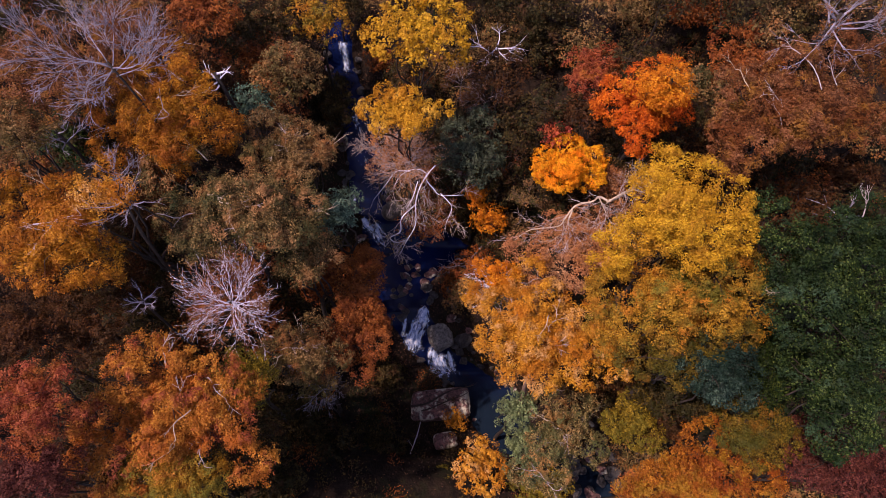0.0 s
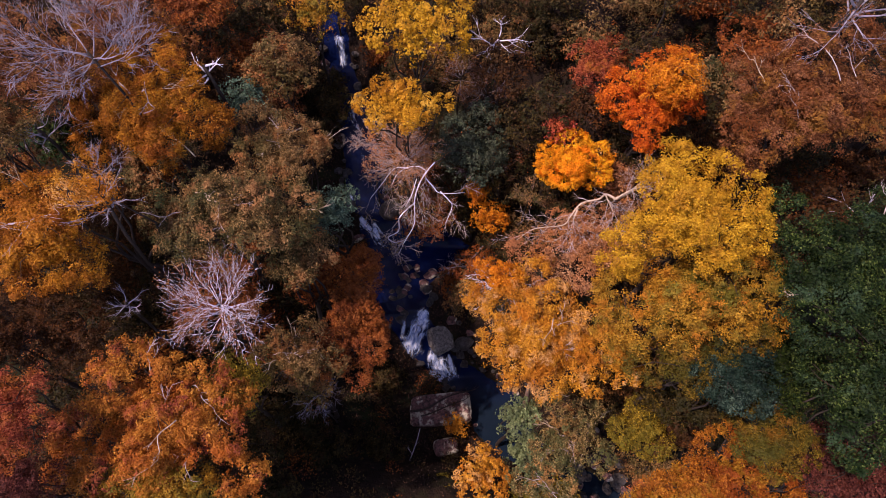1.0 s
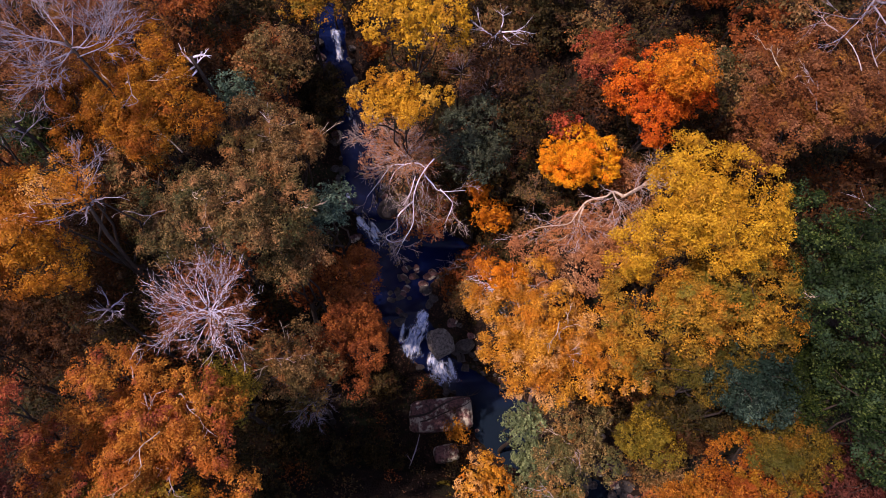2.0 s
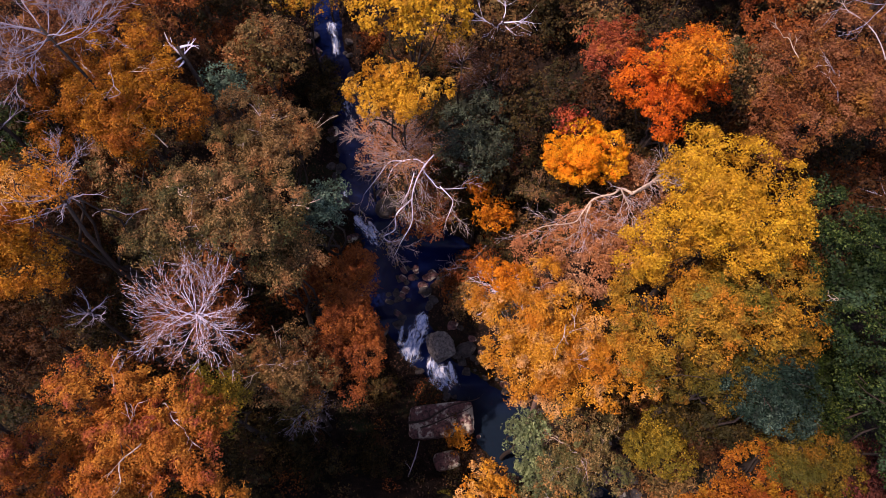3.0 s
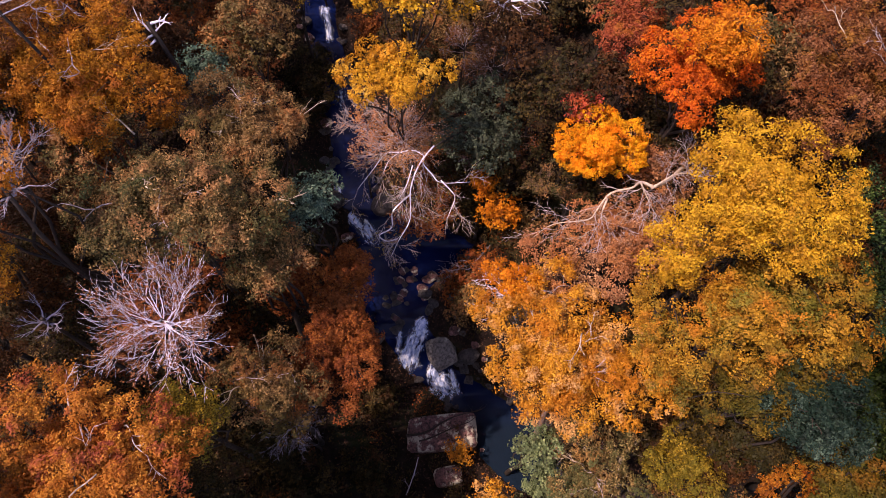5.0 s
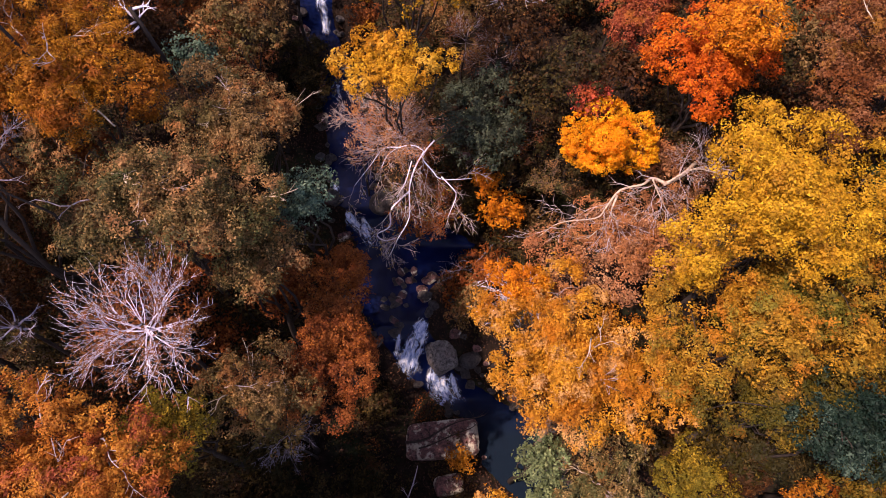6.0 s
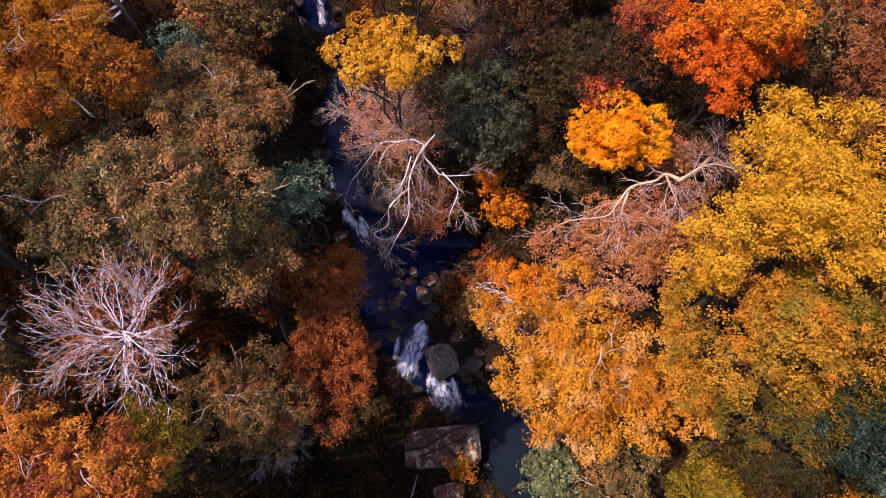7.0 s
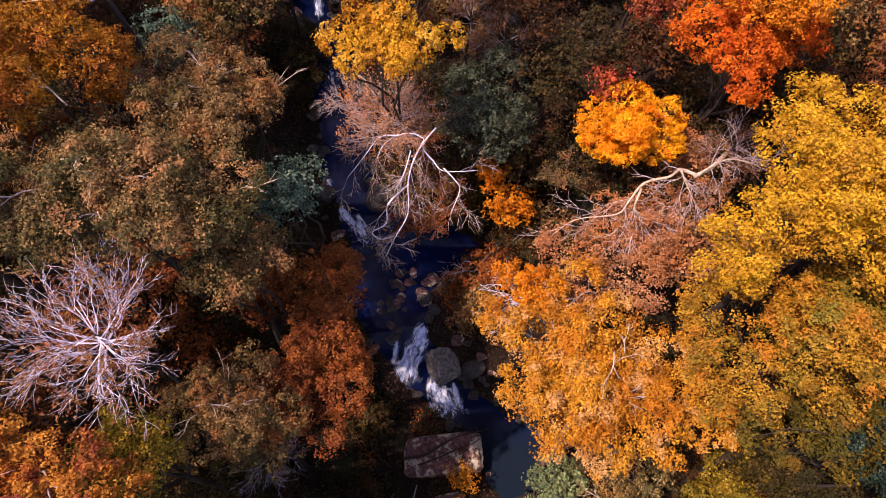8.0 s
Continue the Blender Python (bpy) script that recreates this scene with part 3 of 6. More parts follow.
cascade("small white fall between dark wet rocks", [(-5.9, 4.1, 0.25), (-5.8, 3.4, 0.4), (-5.6, 2.6, 0.3)], 0.5)
cascade("small white spill into the lower pool", [(4.2, -5.9, 0.2), (4.1, -6.5, 0.35), (4.0, -7.3, 0.3)], 0.5)



# ---- trees and shrubs ----
massed_tree("tree", "tall broadleaf tree with bright yellow autumn crown", [(9.0, -3.0, 14.7, 0.73), (7.9, -4.3, 14.9, 0.92), (9.5, -4.3, 15.0, 1.17), (10.7, -5.2, 14.8, 1.19), (8.5, -5.8, 15.2, 1.37), (10.0, -6.5, 14.7, 1.24), (7.2, -6.2, 14.8, 0.94), (6.6, -6.6, 13.8, 0.92), (11.3, -5.9, 14.3, 0.91)], YELLOW, leaf=0.056)
massed_tree("tree", "broad ochre and gold autumn tree beside a yellow one", [(6.8, -7.3, 11.7, 1.15), (8.4, -6.9, 12.6, 1.28), (10.0, -7.2, 12.8, 1.4), (12.2, -6.7, 12.1, 1.41), (12.5, -8.3, 12.1, 1.04), (10.2, -8.8, 13.0, 1.28), (8.4, -9.0, 13.1, 1.31), (6.9, -9.1, 12.2, 1.17)], OCHRE, leaf=0.056)
massed_tree("tree", "golden orange tree leaning over the stream", [(4.1, -5.4, 8.2, 1.13), (2.4, -6.8, 8.2, 1.14), (4.5, -7.2, 8.7, 1.3), (1.5, -6.2, 7.8, 0.68), (2.3, -8.5, 8.5, 1.02), (4.0, -8.9, 8.9, 1.26), (6.3, -7.5, 8.5, 1.24), (5.8, -9.5, 8.5, 1.17), (4.2, -10.2, 8.7, 0.85), (7.4, -8.5, 8.0, 1.09), (3.0, -9.8, 8.7, 0.76), (7.8, -9.5, 7.6, 0.97)], GOLD, leaf=0.06, lean=(0.6, -1.0), trunk_bark=RED_BARK, showing=5)
massed_tree("tree", "small red-orange tree beside a golden one", [(2.1, -4.8, 8.0, 0.64), (2.8, -5.2, 8.3, 0.73), (3.2, -5.7, 8.1, 0.64)], TANGERINE, clump=0.28, leaf=0.062)
massed_tree("tree", "tan-leaved twiggy tree with bare pale limbs", [(3.8, -3.6, 7.6, 0.96), (5.3, -3.5, 7.9, 1.07), (7.0, -3.0, 8.0, 1.27), (6.4, -4.6, 7.8, 1.19), (8.7, -1.9, 7.8, 1.22), (10.5, 0.0, 7.3, 1.15), (4.7, -4.8, 7.7, 0.99), (8.5, 0.5, 7.7, 0.94)], TAN, dense=0.7, clump=0.3, leaf=0.06, showing=9)
massed_tree("maple_tree", "round flame-orange maple glowing in the sun", [(5.2, 0.5, 9.2, 0.94), (6.2, 1.3, 9.4, 1.01), (7.3, 0.7, 9.2, 1.07), (5.9, -0.4, 9.7, 1.01), (7.3, -0.1, 9.1, 0.76), (5.1, -0.2, 9.3, 0.61)], FLAME, clump=0.26, leaf=0.055, dense=1.5)
broadleaf("maple_tree", "pink-red crown top of a small maple", 5.73, 2.12, 9.74, (0.88, 0.66, 0.63), PINK, clump=0.24, dense=0.6, leaf=0.088)
massed_tree("maple_tree", "deep red maple crown in partial shade", [(7.1, 4.0, 11.4, 1.02), (8.2, 5.2, 11.4, 1.11), (7.0, 5.4, 11.5, 0.8)], RED, clump=0.3, leaf=0.065)
massed_tree("maple_tree", "vivid orange maple with layered crown", [(7.6, 1.5, 12.7, 1.0), (8.5, 2.6, 13.0, 0.97), (9.6, 1.4, 13.2, 1.22), (10.6, 3.4, 12.6, 1.18), (8.6, 0.1, 13.2, 0.91), (10.4, 1.3, 13.0, 0.85), (8.7, -0.6, 12.7, 0.7)], VERMILION, clump=0.3, leaf=0.06)
broadleaf("maple_tree", "bright orange maple catching the sun", 9.29, 1.08, 14.51, (1.31, 1.37, 1.05), TANGERINE, clump=0.36, leaf=0.063)
massed_tree("oak_tree", "large russet brown oak with dense foliage", [(11.9, -1.1, 14.5, 1.06), (13.0, 0.2, 14.9, 1.49), (14.9, 1.3, 15.0, 1.7), (14.4, -1.3, 15.2, 1.47), (16.6, -0.1, 14.9, 1.71), (17.6, 2.8, 14.6, 1.69), (12.7, -2.2, 14.9, 1.04), (18.2, -0.9, 14.4, 1.33), (19.6, 2.6, 14.1, 1.6), (11.9, -2.7, 14.4, 0.78)], RUSSET, leaf=0.06, showing=6)
broadleaf("tree", "dark russet tree under taller crowns", 15.07, 4.90, 12.22, (2.14, 2.14, 1.71), RUST, dense=0.8, leaf=0.088)
massed_tree("tree", "large dark green broadleaf tree", [(13.4, -4.3, 13.1, 0.8), (13.5, -6.8, 13.8, 1.5), (15.5, -6.1, 13.8, 1.44), (13.9, -8.5, 13.8, 1.48), (16.2, -7.8, 13.7, 1.44), (13.0, -9.2, 13.6, 1.1), (15.2, -9.9, 13.2, 1.28), (17.9, -5.0, 13.2, 1.42)], GREEN, clump=0.46, leaf=0.068, dense=0.85, showing=2)
massed_tree("tree", "dark green tree with layered foliage", [(14.1, -11.9, 13.3, 1.18), (16.1, -11.1, 13.0, 1.3), (14.0, -13.2, 13.0, 1.22), (15.6, -12.8, 12.9, 1.27), (13.6, -10.6, 12.7, 0.95)], GREEN, clump=0.46, leaf=0.068, dense=0.85)
massed_tree("tree", "blue-green young tree in shade", [(10.7, -9.8, 11.9, 0.84), (11.1, -10.8, 12.3, 0.92), (9.8, -11.0, 12.2, 0.86), (11.2, -11.6, 12.1, 0.68), (10.0, -11.7, 12.4, 0.57)], SHADED_TEAL, clump=0.32, leaf=0.06)
broadleaf("tree", "green understory tree in deep shade", 13.64, -10.95, 10.32, (1.53, 1.42, 1.23), SHADED_GREEN, dense=0.8, leaf=0.058)
massed_tree("shrub", "olive shrub with fading leaves on the bank", [(5.2, -10.5, 3.4, 1.2), (6.2, -11.7, 3.8, 1.25), (4.9, -12.5, 3.9, 1.06), (7.2, -10.5, 3.4, 1.04), (7.3, -12.5, 3.6, 1.02), (4.1, -13.6, 3.4, 1.01), (5.5, -13.8, 3.5, 1.07)], KHAKI, clump=0.26, leaf=0.065, dense=0.75, showing=7)
broadleaf("shrub", "light green shrub at the pool edge", 3.64, -10.79, 4.07, (1.03, 0.86, 0.82), SAGE, clump=0.24, dense=0.8, leaf=0.088)
massed_tree("shrub", "yellow-green shrub on the stony bank", [(9.3, -10.7, 4.4, 0.97), (8.6, -11.8, 4.4, 0.84), (10.0, -12.1, 4.3, 0.97), (9.7, -11.3, 4.7, 0.78)], LIME, clump=0.26, leaf=0.065)
broadleaf("shrub", "blue-green shrub below yellow foliage", 4.54, -12.42, 0.87, (1.23, 1.84, 0.98), SAGE, clump=0.32, leaf=0.088)
broadleaf("shrub", "lime shrub at the foot of the slope", 5.58, -14.02, -0.49, (2.03, 0.94, 0.90), LIME, clump=0.32, leaf=0.088)
massed_tree("tree", "orange autumn tree low on the slope", [(10.9, -13.1, 9.2, 1.0), (9.8, -14.2, 9.4, 0.97), (8.5, -14.6, 9.2, 0.91), (11.3, -14.4, 9.2, 1.15), (12.9, -14.6, 8.8, 1.09), (7.8, -15.2, 8.9, 0.76), (10.1, -15.3, 9.4, 0.92)], SHADED_BURNT_ORANGE, clump=0.3, leaf=0.058)
massed_tree("tree", "yellow-ochre small tree on the slope", [(12.1, -12.2, 10.0, 0.89), (12.8, -12.6, 10.3, 1.0), (11.6, -13.0, 10.2, 0.78), (13.6, -13.2, 9.9, 0.91), (12.3, -13.6, 10.3, 0.78)], SHADED_YELLOW_OLIVE, clump=0.3, leaf=0.058)
massed_tree("tree", "dusky red tree on the lower slope", [(14.7, -13.0, 9.8, 0.83), (15.0, -13.8, 10.0, 0.98), (15.7, -14.5, 9.9, 0.94), (14.2, -14.3, 9.9, 0.76), (16.7, -15.1, 9.5, 0.97)], MAROON, clump=0.3, leaf=0.06)
broadleaf("tree", "orange tree at the lower edge of the glen", 9.33, -14.73, 6.61, (1.38, 0.75, 0.72), ORANGE, leaf=0.064)
broadleaf("tree", "red brown tree low on the slope", 17.93, -14.53, 8.33, (1.43, 1.31, 1.15), MAROON, leaf=0.059)
broadleaf("tree", "slender orange tree beside the stream", 1.99, -13.15, 1.68, (1.41, 1.78, 1.13), GOLD, clump=0.28, leaf=0.088)
broadleaf("shrub", "small golden shrub behind a flat boulder", 0.92, -9.97, -3.61, (0.81, 0.81, 0.65), AMBER, clump=0.22, dense=0.4, leaf=0.088)
broadleaf("shrub", "bright green shrub near the stream", -0.17, -13.94, -1.50, (1.76, 0.96, 0.92), LIME, clump=0.28, leaf=0.088)
broadleaf("birch_tree", "bright yellow birch crown above the stream", -1.44, 5.33, 13.47, (2.59, 2.04, 1.96), YELLOW, clump=0.34, leaf=0.084)
massed_tree("birch_tree", "yellow birch crown leaning over the stream", [(-3.6, 1.6, 12.1, 0.69), (-2.8, 2.0, 12.5, 0.73), (-1.9, 1.6, 12.6, 0.76), (-1.1, 1.2, 12.4, 0.72), (-0.3, 1.7, 12.0, 0.6), (-3.1, 0.6, 12.4, 0.53), (-1.7, 0.2, 12.6, 0.57)], GOLD_YELLOW, clump=0.24, lean=(1.0, 1.0), leaf=0.062)
massed_tree("tree", "half-bare pinkish brown tree over the stream", [(-3.3, 3.0, 7.4, 1.02), (-2.0, 2.0, 7.9, 0.99), (-3.5, 1.4, 7.4, 0.84), (-1.1, 3.2, 7.6, 0.86), (-0.3, 2.6, 7.4, 0.75), (-2.4, 0.4, 7.5, 0.72), (-1.2, 1.6, 7.9, 0.73)], TAN, clump=0.22, dense=0.22, leaf=0.06, showing=8)
broadleaf("conifer_tree", "grey-green bushy conifer on the bank", 1.58, 2.65, 7.69, (2.02, 2.17, 1.61), GREY_GREEN, leaf=0.09, clump=0.32)
broadleaf("shrub", "small vivid orange shrub by the pool", 1.94, 1.48, 4.68, (0.74, 0.83, 0.60), TANGERINE, clump=0.24, leaf=0.088)
broadleaf("shrub", "spreading orange shrub by the pool", 2.68, 0.29, 4.11, (1.24, 0.91, 0.87), TANGERINE, clump=0.24, leaf=0.088)
broadleaf("tree", "olive brown tree on the far bank", 3.06, 9.41, 8.72, (2.47, 2.14, 1.98), BROWN_OLIVE, dense=0.7, leaf=0.088)
broadleaf("tree", "dark olive tree on the shaded slope", 5.38, 8.56, 10.27, (2.04, 2.04, 1.63), SHADED_OLIVE, dense=0.8, leaf=0.088)
broadleaf("tree", "rusty undergrowth tree on the slope", 8.00, 11.85, 8.45, (2.06, 1.54, 1.48), BROWN_OLIVE, dense=0.8, leaf=0.088)
broadleaf("tree", "dark green tree in deep shade", 13.44, 10.96, 8.33, (2.56, 1.88, 1.80), SHADED_OLIVE, leaf=0.088)
broadleaf("tree", "amber tree at the crest of the slope", 13.83, 9.10, 11.57, (2.15, 1.23, 1.18), RUST, dense=0.8, leaf=0.088)
broadleaf("shrub", "dull olive shrub on the rocky bank", 1.30, 9.21, 4.74, (2.17, 1.99, 1.74), BROWN_OLIVE, dense=0.6, leaf=0.088)
broadleaf("shrub", "dark olive shrub in shade", 4.95, 8.68, 4.37, (1.82, 1.63, 1.45), SHADED_OLIVE, leaf=0.088)
broadleaf("shrub", "dark olive shrub beside the orange shrub", 5.02, 3.20, 2.91, (1.41, 1.94, 1.13), SHADED_OLIVE, leaf=0.088)
broadleaf("shrub", "rusty shrub overhanging the stream", 0.71, -1.73, -0.91, (0.91, 1.27, 0.73), RUST, clump=0.22, dense=0.6, leaf=0.088)
broadleaf("shrub", "red-brown shrub below bare branches", -1.33, 1.69, 0.36, (1.65, 1.47, 1.32), RUST, clump=0.24, dense=0.35, leaf=0.088)
massed_tree("tree", "ochre orange tree with broad crown", [(-12.9, 3.2, 13.8, 1.13), (-13.4, 0.7, 14.4, 1.18), (-11.6, 1.0, 14.3, 1.26), (-14.7, 0.1, 13.9, 1.08), (-12.3, -1.3, 14.6, 1.2), (-10.6, -0.7, 14.3, 1.08), (-9.9, -0.8, 13.5, 0.99), (-14.4, -1.6, 13.5, 1.05), (-11.2, -2.4, 14.2, 0.95)], AMBER, leaf=0.056, showing=6)
broadleaf("tree", "brown tree at the head of the valley", -12.33, 7.22, 12.48, (2.14, 1.43, 1.37), RUST, dense=0.8, leaf=0.088)
broadleaf("tree", "dark green tree in shade", -9.89, 9.48, 9.41, (1.61, 1.61, 1.28), SHADED_OLIVE, dense=0.8, leaf=0.088)
broadleaf("tree", "brown tree leaning to the stream", -8.17, 4.96, 10.78, (1.90, 1.90, 1.52), BROWN_OLIVE, dense=0.9, leaf=0.088)
broadleaf("tree", "dull gold tree by the upper stream", -7.24, 10.21, 9.41, (1.79, 1.62, 1.43), OCHRE, dense=0.6, leaf=0.088)
broadleaf("shrub", "dark olive shrub beside the upper stream", -7.11, 8.70, 3.49, (1.29, 2.76, 1.03), SHADED_OLIVE, leaf=0.088)
massed_tree("oak_tree", "large olive brown oak with dense foliage", [(-12.3, -2.6, 12.6, 1.24), (-10.7, -2.6, 13.2, 0.97), (-8.9, -4.2, 13.6, 1.18), (-11.0, -5.0, 13.1, 1.13), (-9.0, -5.7, 13.6, 1.05), (-7.5, -4.3, 13.4, 1.16), (-7.4, -5.8, 13.5, 0.85), (-6.2, -5.4, 12.8, 0.81), (-10.1, -6.1, 13.4, 0.69), (-6.0, -4.0, 12.6, 0.8)], OLIVE, leaf=0.058, showing=7)
massed_tree("oak_tree", "tan and olive oak crown above the stream", [(-8.0, 0.1, 12.4, 1.02), (-6.7, -0.7, 12.8, 1.03), (-5.8, -1.1, 12.2, 0.82), (-8.2, -1.7, 12.3, 1.09), (-6.8, -2.4, 12.6, 1.0)], BROWN_OLIVE, leaf=0.058, showing=4)
broadleaf("tree", "blue-green understory tree in soft shade", -5.00, -3.05, 10.52, (1.11, 1.51, 0.89), TEAL, dense=0.6, clump=0.32, leaf=0.069)
broadleaf("tree", "grey-green understory tree in shade", -9.91, 3.21, 10.40, (1.01, 1.01, 0.80), TEAL, dense=0.6, clump=0.32, leaf=0.088)
massed_tree("tree", "amber yellow tree in half shade", [(-16.9, -5.1, 14.2, 1.44), (-15.3, -4.8, 14.5, 1.14), (-15.6, -7.2, 14.8, 1.22), (-13.8, -6.8, 15.1, 1.18), (-14.3, -8.0, 14.8, 1.13), (-13.3, -7.5, 14.2, 0.95)], AMBER, leaf=0.056, showing=3)
broadleaf("tree", "sparse yellow tree with bare twigs", -12.24, -5.79, 16.41, (1.30, 0.90, 0.87), GOLD, dense=0.3, clump=0.32, leaf=0.046)
broadleaf("tree", "russet tree with thinning crown", -16.00, 0.02, 16.07, (2.60, 2.49, 2.08), RUSSET, dense=0.6, leaf=0.054)
broadleaf("tree", "olive brown tree on the wooded slope", -17.07, -2.26, 15.37, (1.56, 1.67, 1.24), BROWN_OLIVE, dense=0.7, leaf=0.053)
broadleaf("tree", "dark green understory tree", -17.59, 0.40, 11.41, (1.46, 1.46, 1.17), GREEN, dense=0.7, leaf=0.07)
massed_tree("tree", "rust-coloured tree beside the stream", [(-4.5, -5.7, 6.8, 0.99), (-4.7, -7.7, 7.7, 1.07), (-3.7, -6.9, 7.3, 0.96), (-3.3, -8.4, 7.5, 0.85), (-5.1, -9.0, 7.4, 0.89), (-4.0, -9.4, 7.2, 0.8), (-6.1, -8.3, 7.1, 0.83), (-4.1, -3.7, 6.3, 0.85), (-3.6, -5.0, 6.4, 0.73), (-5.0, -4.4, 6.3, 0.84), (-3.1, -7.2, 6.0, 0.72)], RUST, clump=0.3, leaf=0.06)
broadleaf("shrub", "dark rust shrub on the bank", -4.88, -1.51, 1.54, (1.03, 1.54, 0.82), RUST, dense=0.6, leaf=0.088)
broadleaf("tree", "dark rust tree in the shade of an oak", -6.29, -4.54, 6.34, (1.60, 1.45, 1.28), RUST, dense=0.7, leaf=0.088)
broadleaf("tree", "dark olive tree beside a bare pale tree", -6.26, -5.56, 10.89, (1.37, 1.49, 1.09), OLIVE, dense=0.8, leaf=0.063)
massed_tree("tree", "brown-olive tree with thinning tan leaves", [(-6.9, -8.7, 9.0, 0.77), (-5.9, -8.1, 8.8, 0.7), (-5.9, -9.7, 9.1, 0.75), (-7.0, -10.0, 8.8, 0.77), (-4.9, -9.3, 8.5, 0.62), (-7.8, -9.1, 8.7, 0.64)], BROWN_OLIVE, clump=0.3, leaf=0.06, dense=0.8, showing=4)
broadleaf("tree", "brown leafed tree at the ravine edge", -6.06, -9.66, 6.79, (1.46, 1.46, 1.17), BROWN_OLIVE, dense=0.5, leaf=0.07)
broadleaf("tree", "yellow-green olive tree on the wooded slope", -8.52, -10.70, 9.87, (1.30, 1.30, 1.04), LIME, dense=0.6, leaf=0.058)
broadleaf("tree", "orange leaves below a bare pale tree", -9.95, -7.38, 10.38, (1.83, 1.35, 1.29), RUST, dense=0.25, clump=0.28, leaf=0.062)
massed_tree("tree", "orange autumn tree with dense lobed crown", [(-11.3, -10.6, 12.2, 1.14), (-12.0, -11.5, 12.2, 1.23), (-9.9, -10.9, 12.5, 0.69), (-8.7, -11.3, 12.2, 0.95), (-7.8, -11.7, 12.0, 0.86), (-12.6, -12.7, 12.0, 1.08), (-9.5, -12.6, 12.6, 1.07), (-10.4, -13.8, 12.5, 1.08), (-8.0, -13.1, 12.1, 1.07), (-7.2, -14.1, 11.5, 0.9), (-11.7, -14.5, 11.9, 1.13), (-13.2, -13.7, 11.6, 0.93)], ORANGE, clump=0.34, leaf=0.052, showing=6)
broadleaf("tree", "ochre tree at the foot of the wooded slope", -10.21, -14.73, 11.41, (2.47, 1.13, 1.09), OCHRE, lobes=9, leaf=0.046)
broadleaf("tree", "crimson red tree on the wooded slope", -13.85, -12.78, 14.72, (1.58, 1.58, 1.26), RED, lobes=8, leaf=0.046)
broadleaf("tree", "dark crimson tree low on the wooded slope", -13.57, -14.89, 13.97, (1.38, 1.01, 0.97), MAROON, lobes=8, leaf=0.046)
# the dark gap on this slope is painted with shade-darkened leaves
broadleaf("tree", "dark rust tree in shade", -14.72, -9.23, 11.24, (1.95, 1.60, 1.54), SHADED_RUST, dense=0.7, leaf=0.055)
broadleaf("shrub", "brown shrub in dark undergrowth", -14.68, -5.95, 9.41, (1.54, 1.29, 1.24), SHADED_RUST, dense=0.5, leaf=0.067)
broadleaf("shrub", "dark bluish shrub in deep shade", -4.01, -11.67, -2.44, (1.84, 1.84, 1.48), SHADED_OLIVE, dense=0.7, leaf=0.088)
broadleaf("shrub", "dark shrub in the ravine", -6.89, -12.32, 0.05, (2.02, 1.87, 1.62), SHADED_OLIVE, dense=0.7, leaf=0.088)
broadleaf("shrub", "dark green shrub beside the cascade", -3.56, -7.10, -3.03, (1.08, 1.26, 0.86), SHADED_OLIVE, dense=0.6, leaf=0.088)
broadleaf("shrub", "dark olive shrub low in the ravine", -8.38, -14.35, 3.35, (1.93, 1.24, 1.19), SHADED_OLIVE, dense=0.7, leaf=0.085)
bare_tree("bare_tree", "leafless pale grey tree with spreading branches", -8.62, -8.30, 12.60, 2.15, PALE_BARK, main=22, depth=3, thick=0.042, up=0.45, fat=0.58, leaves=RUSSET, leaf=0.075, leaf_share=0.13, toward=(0.13, -0.12, 0.0), spread=0.58)
bare_tree("bare_tree", "small leafless grey tree", -12.15, -8.23, 12.50, 0.89, GREY_BARK, main=7, depth=2, thick=0.04)
bare_tree("bare_tree", "tall leafless grey tree with tangled twigs", -12.61, -1.12, 18.00, 2.78, GREY_BARK, main=9, depth=4, thick=0.035)
bare_tree("bare_tree", "leafless grey tree on the slope", -15.78, -2.09, 15.00, 1.58, GREY_BARK, main=6, depth=2, thick=0.05)
bare_tree("bare_tree", "half-bare tree with lilac twigs", 15.54, 2.02, 18.00, 2.70, GREY_BARK, main=8, leaves=RUSSET, leaf_share=0.2)
bare_tree("bare_tree", "dead pale snag with forked limbs", -10.24, 1.56, 14.50, 1.11, PALE_BARK, main=5, depth=1, thick=0.06)
bare_tree("bare_tree", "dry twigs above the far bank", 2.64, 6.45, 11.50, 1.91, PALE_BARK, main=5, depth=2, thick=0.04)
bare_tree("bare_tree", "bare branches reaching into a clearing", 17.89, -3.59, 12.00, 1.90, GREY_BARK, main=5, depth=1, thick=0.05)
bare_tree("bare_tree", "bare twigs among yellow leaves", -11.67, -5.95, 16.50, 1.39, GREY_BARK, main=7, depth=2, thick=0.045)
broadleaf("tree", "dark olive tree on a shaded rocky slope", 7.06, 8.95, 6.73, (2.24, 2.07, 1.80), SHADED_OLIVE, dense=0.8, leaf=0.088)
broadleaf("tree", "dark tree in the shade of maples", 14.83, 8.38, 9.18, (2.43, 2.27, 1.95), SHADED_OLIVE, leaf=0.088)
broadleaf("tree", "brown tree shaded by a russet oak", 14.54, 3.05, 7.82, (2.04, 1.73, 1.63), RUSSET, dense=0.6, leaf=0.088)
broadleaf("tree", "olive brown sapling on the far bank", 0.32, 9.75, 6.92, (1.90, 1.55, 1.49), BROWN_OLIVE, dense=0.7, leaf=0.088)
broadleaf("tree", "rusty tree beside the upper stream", -10.75, 7.53, 8.78, (1.91, 1.91, 1.53), RUST, dense=0.6, leaf=0.088)
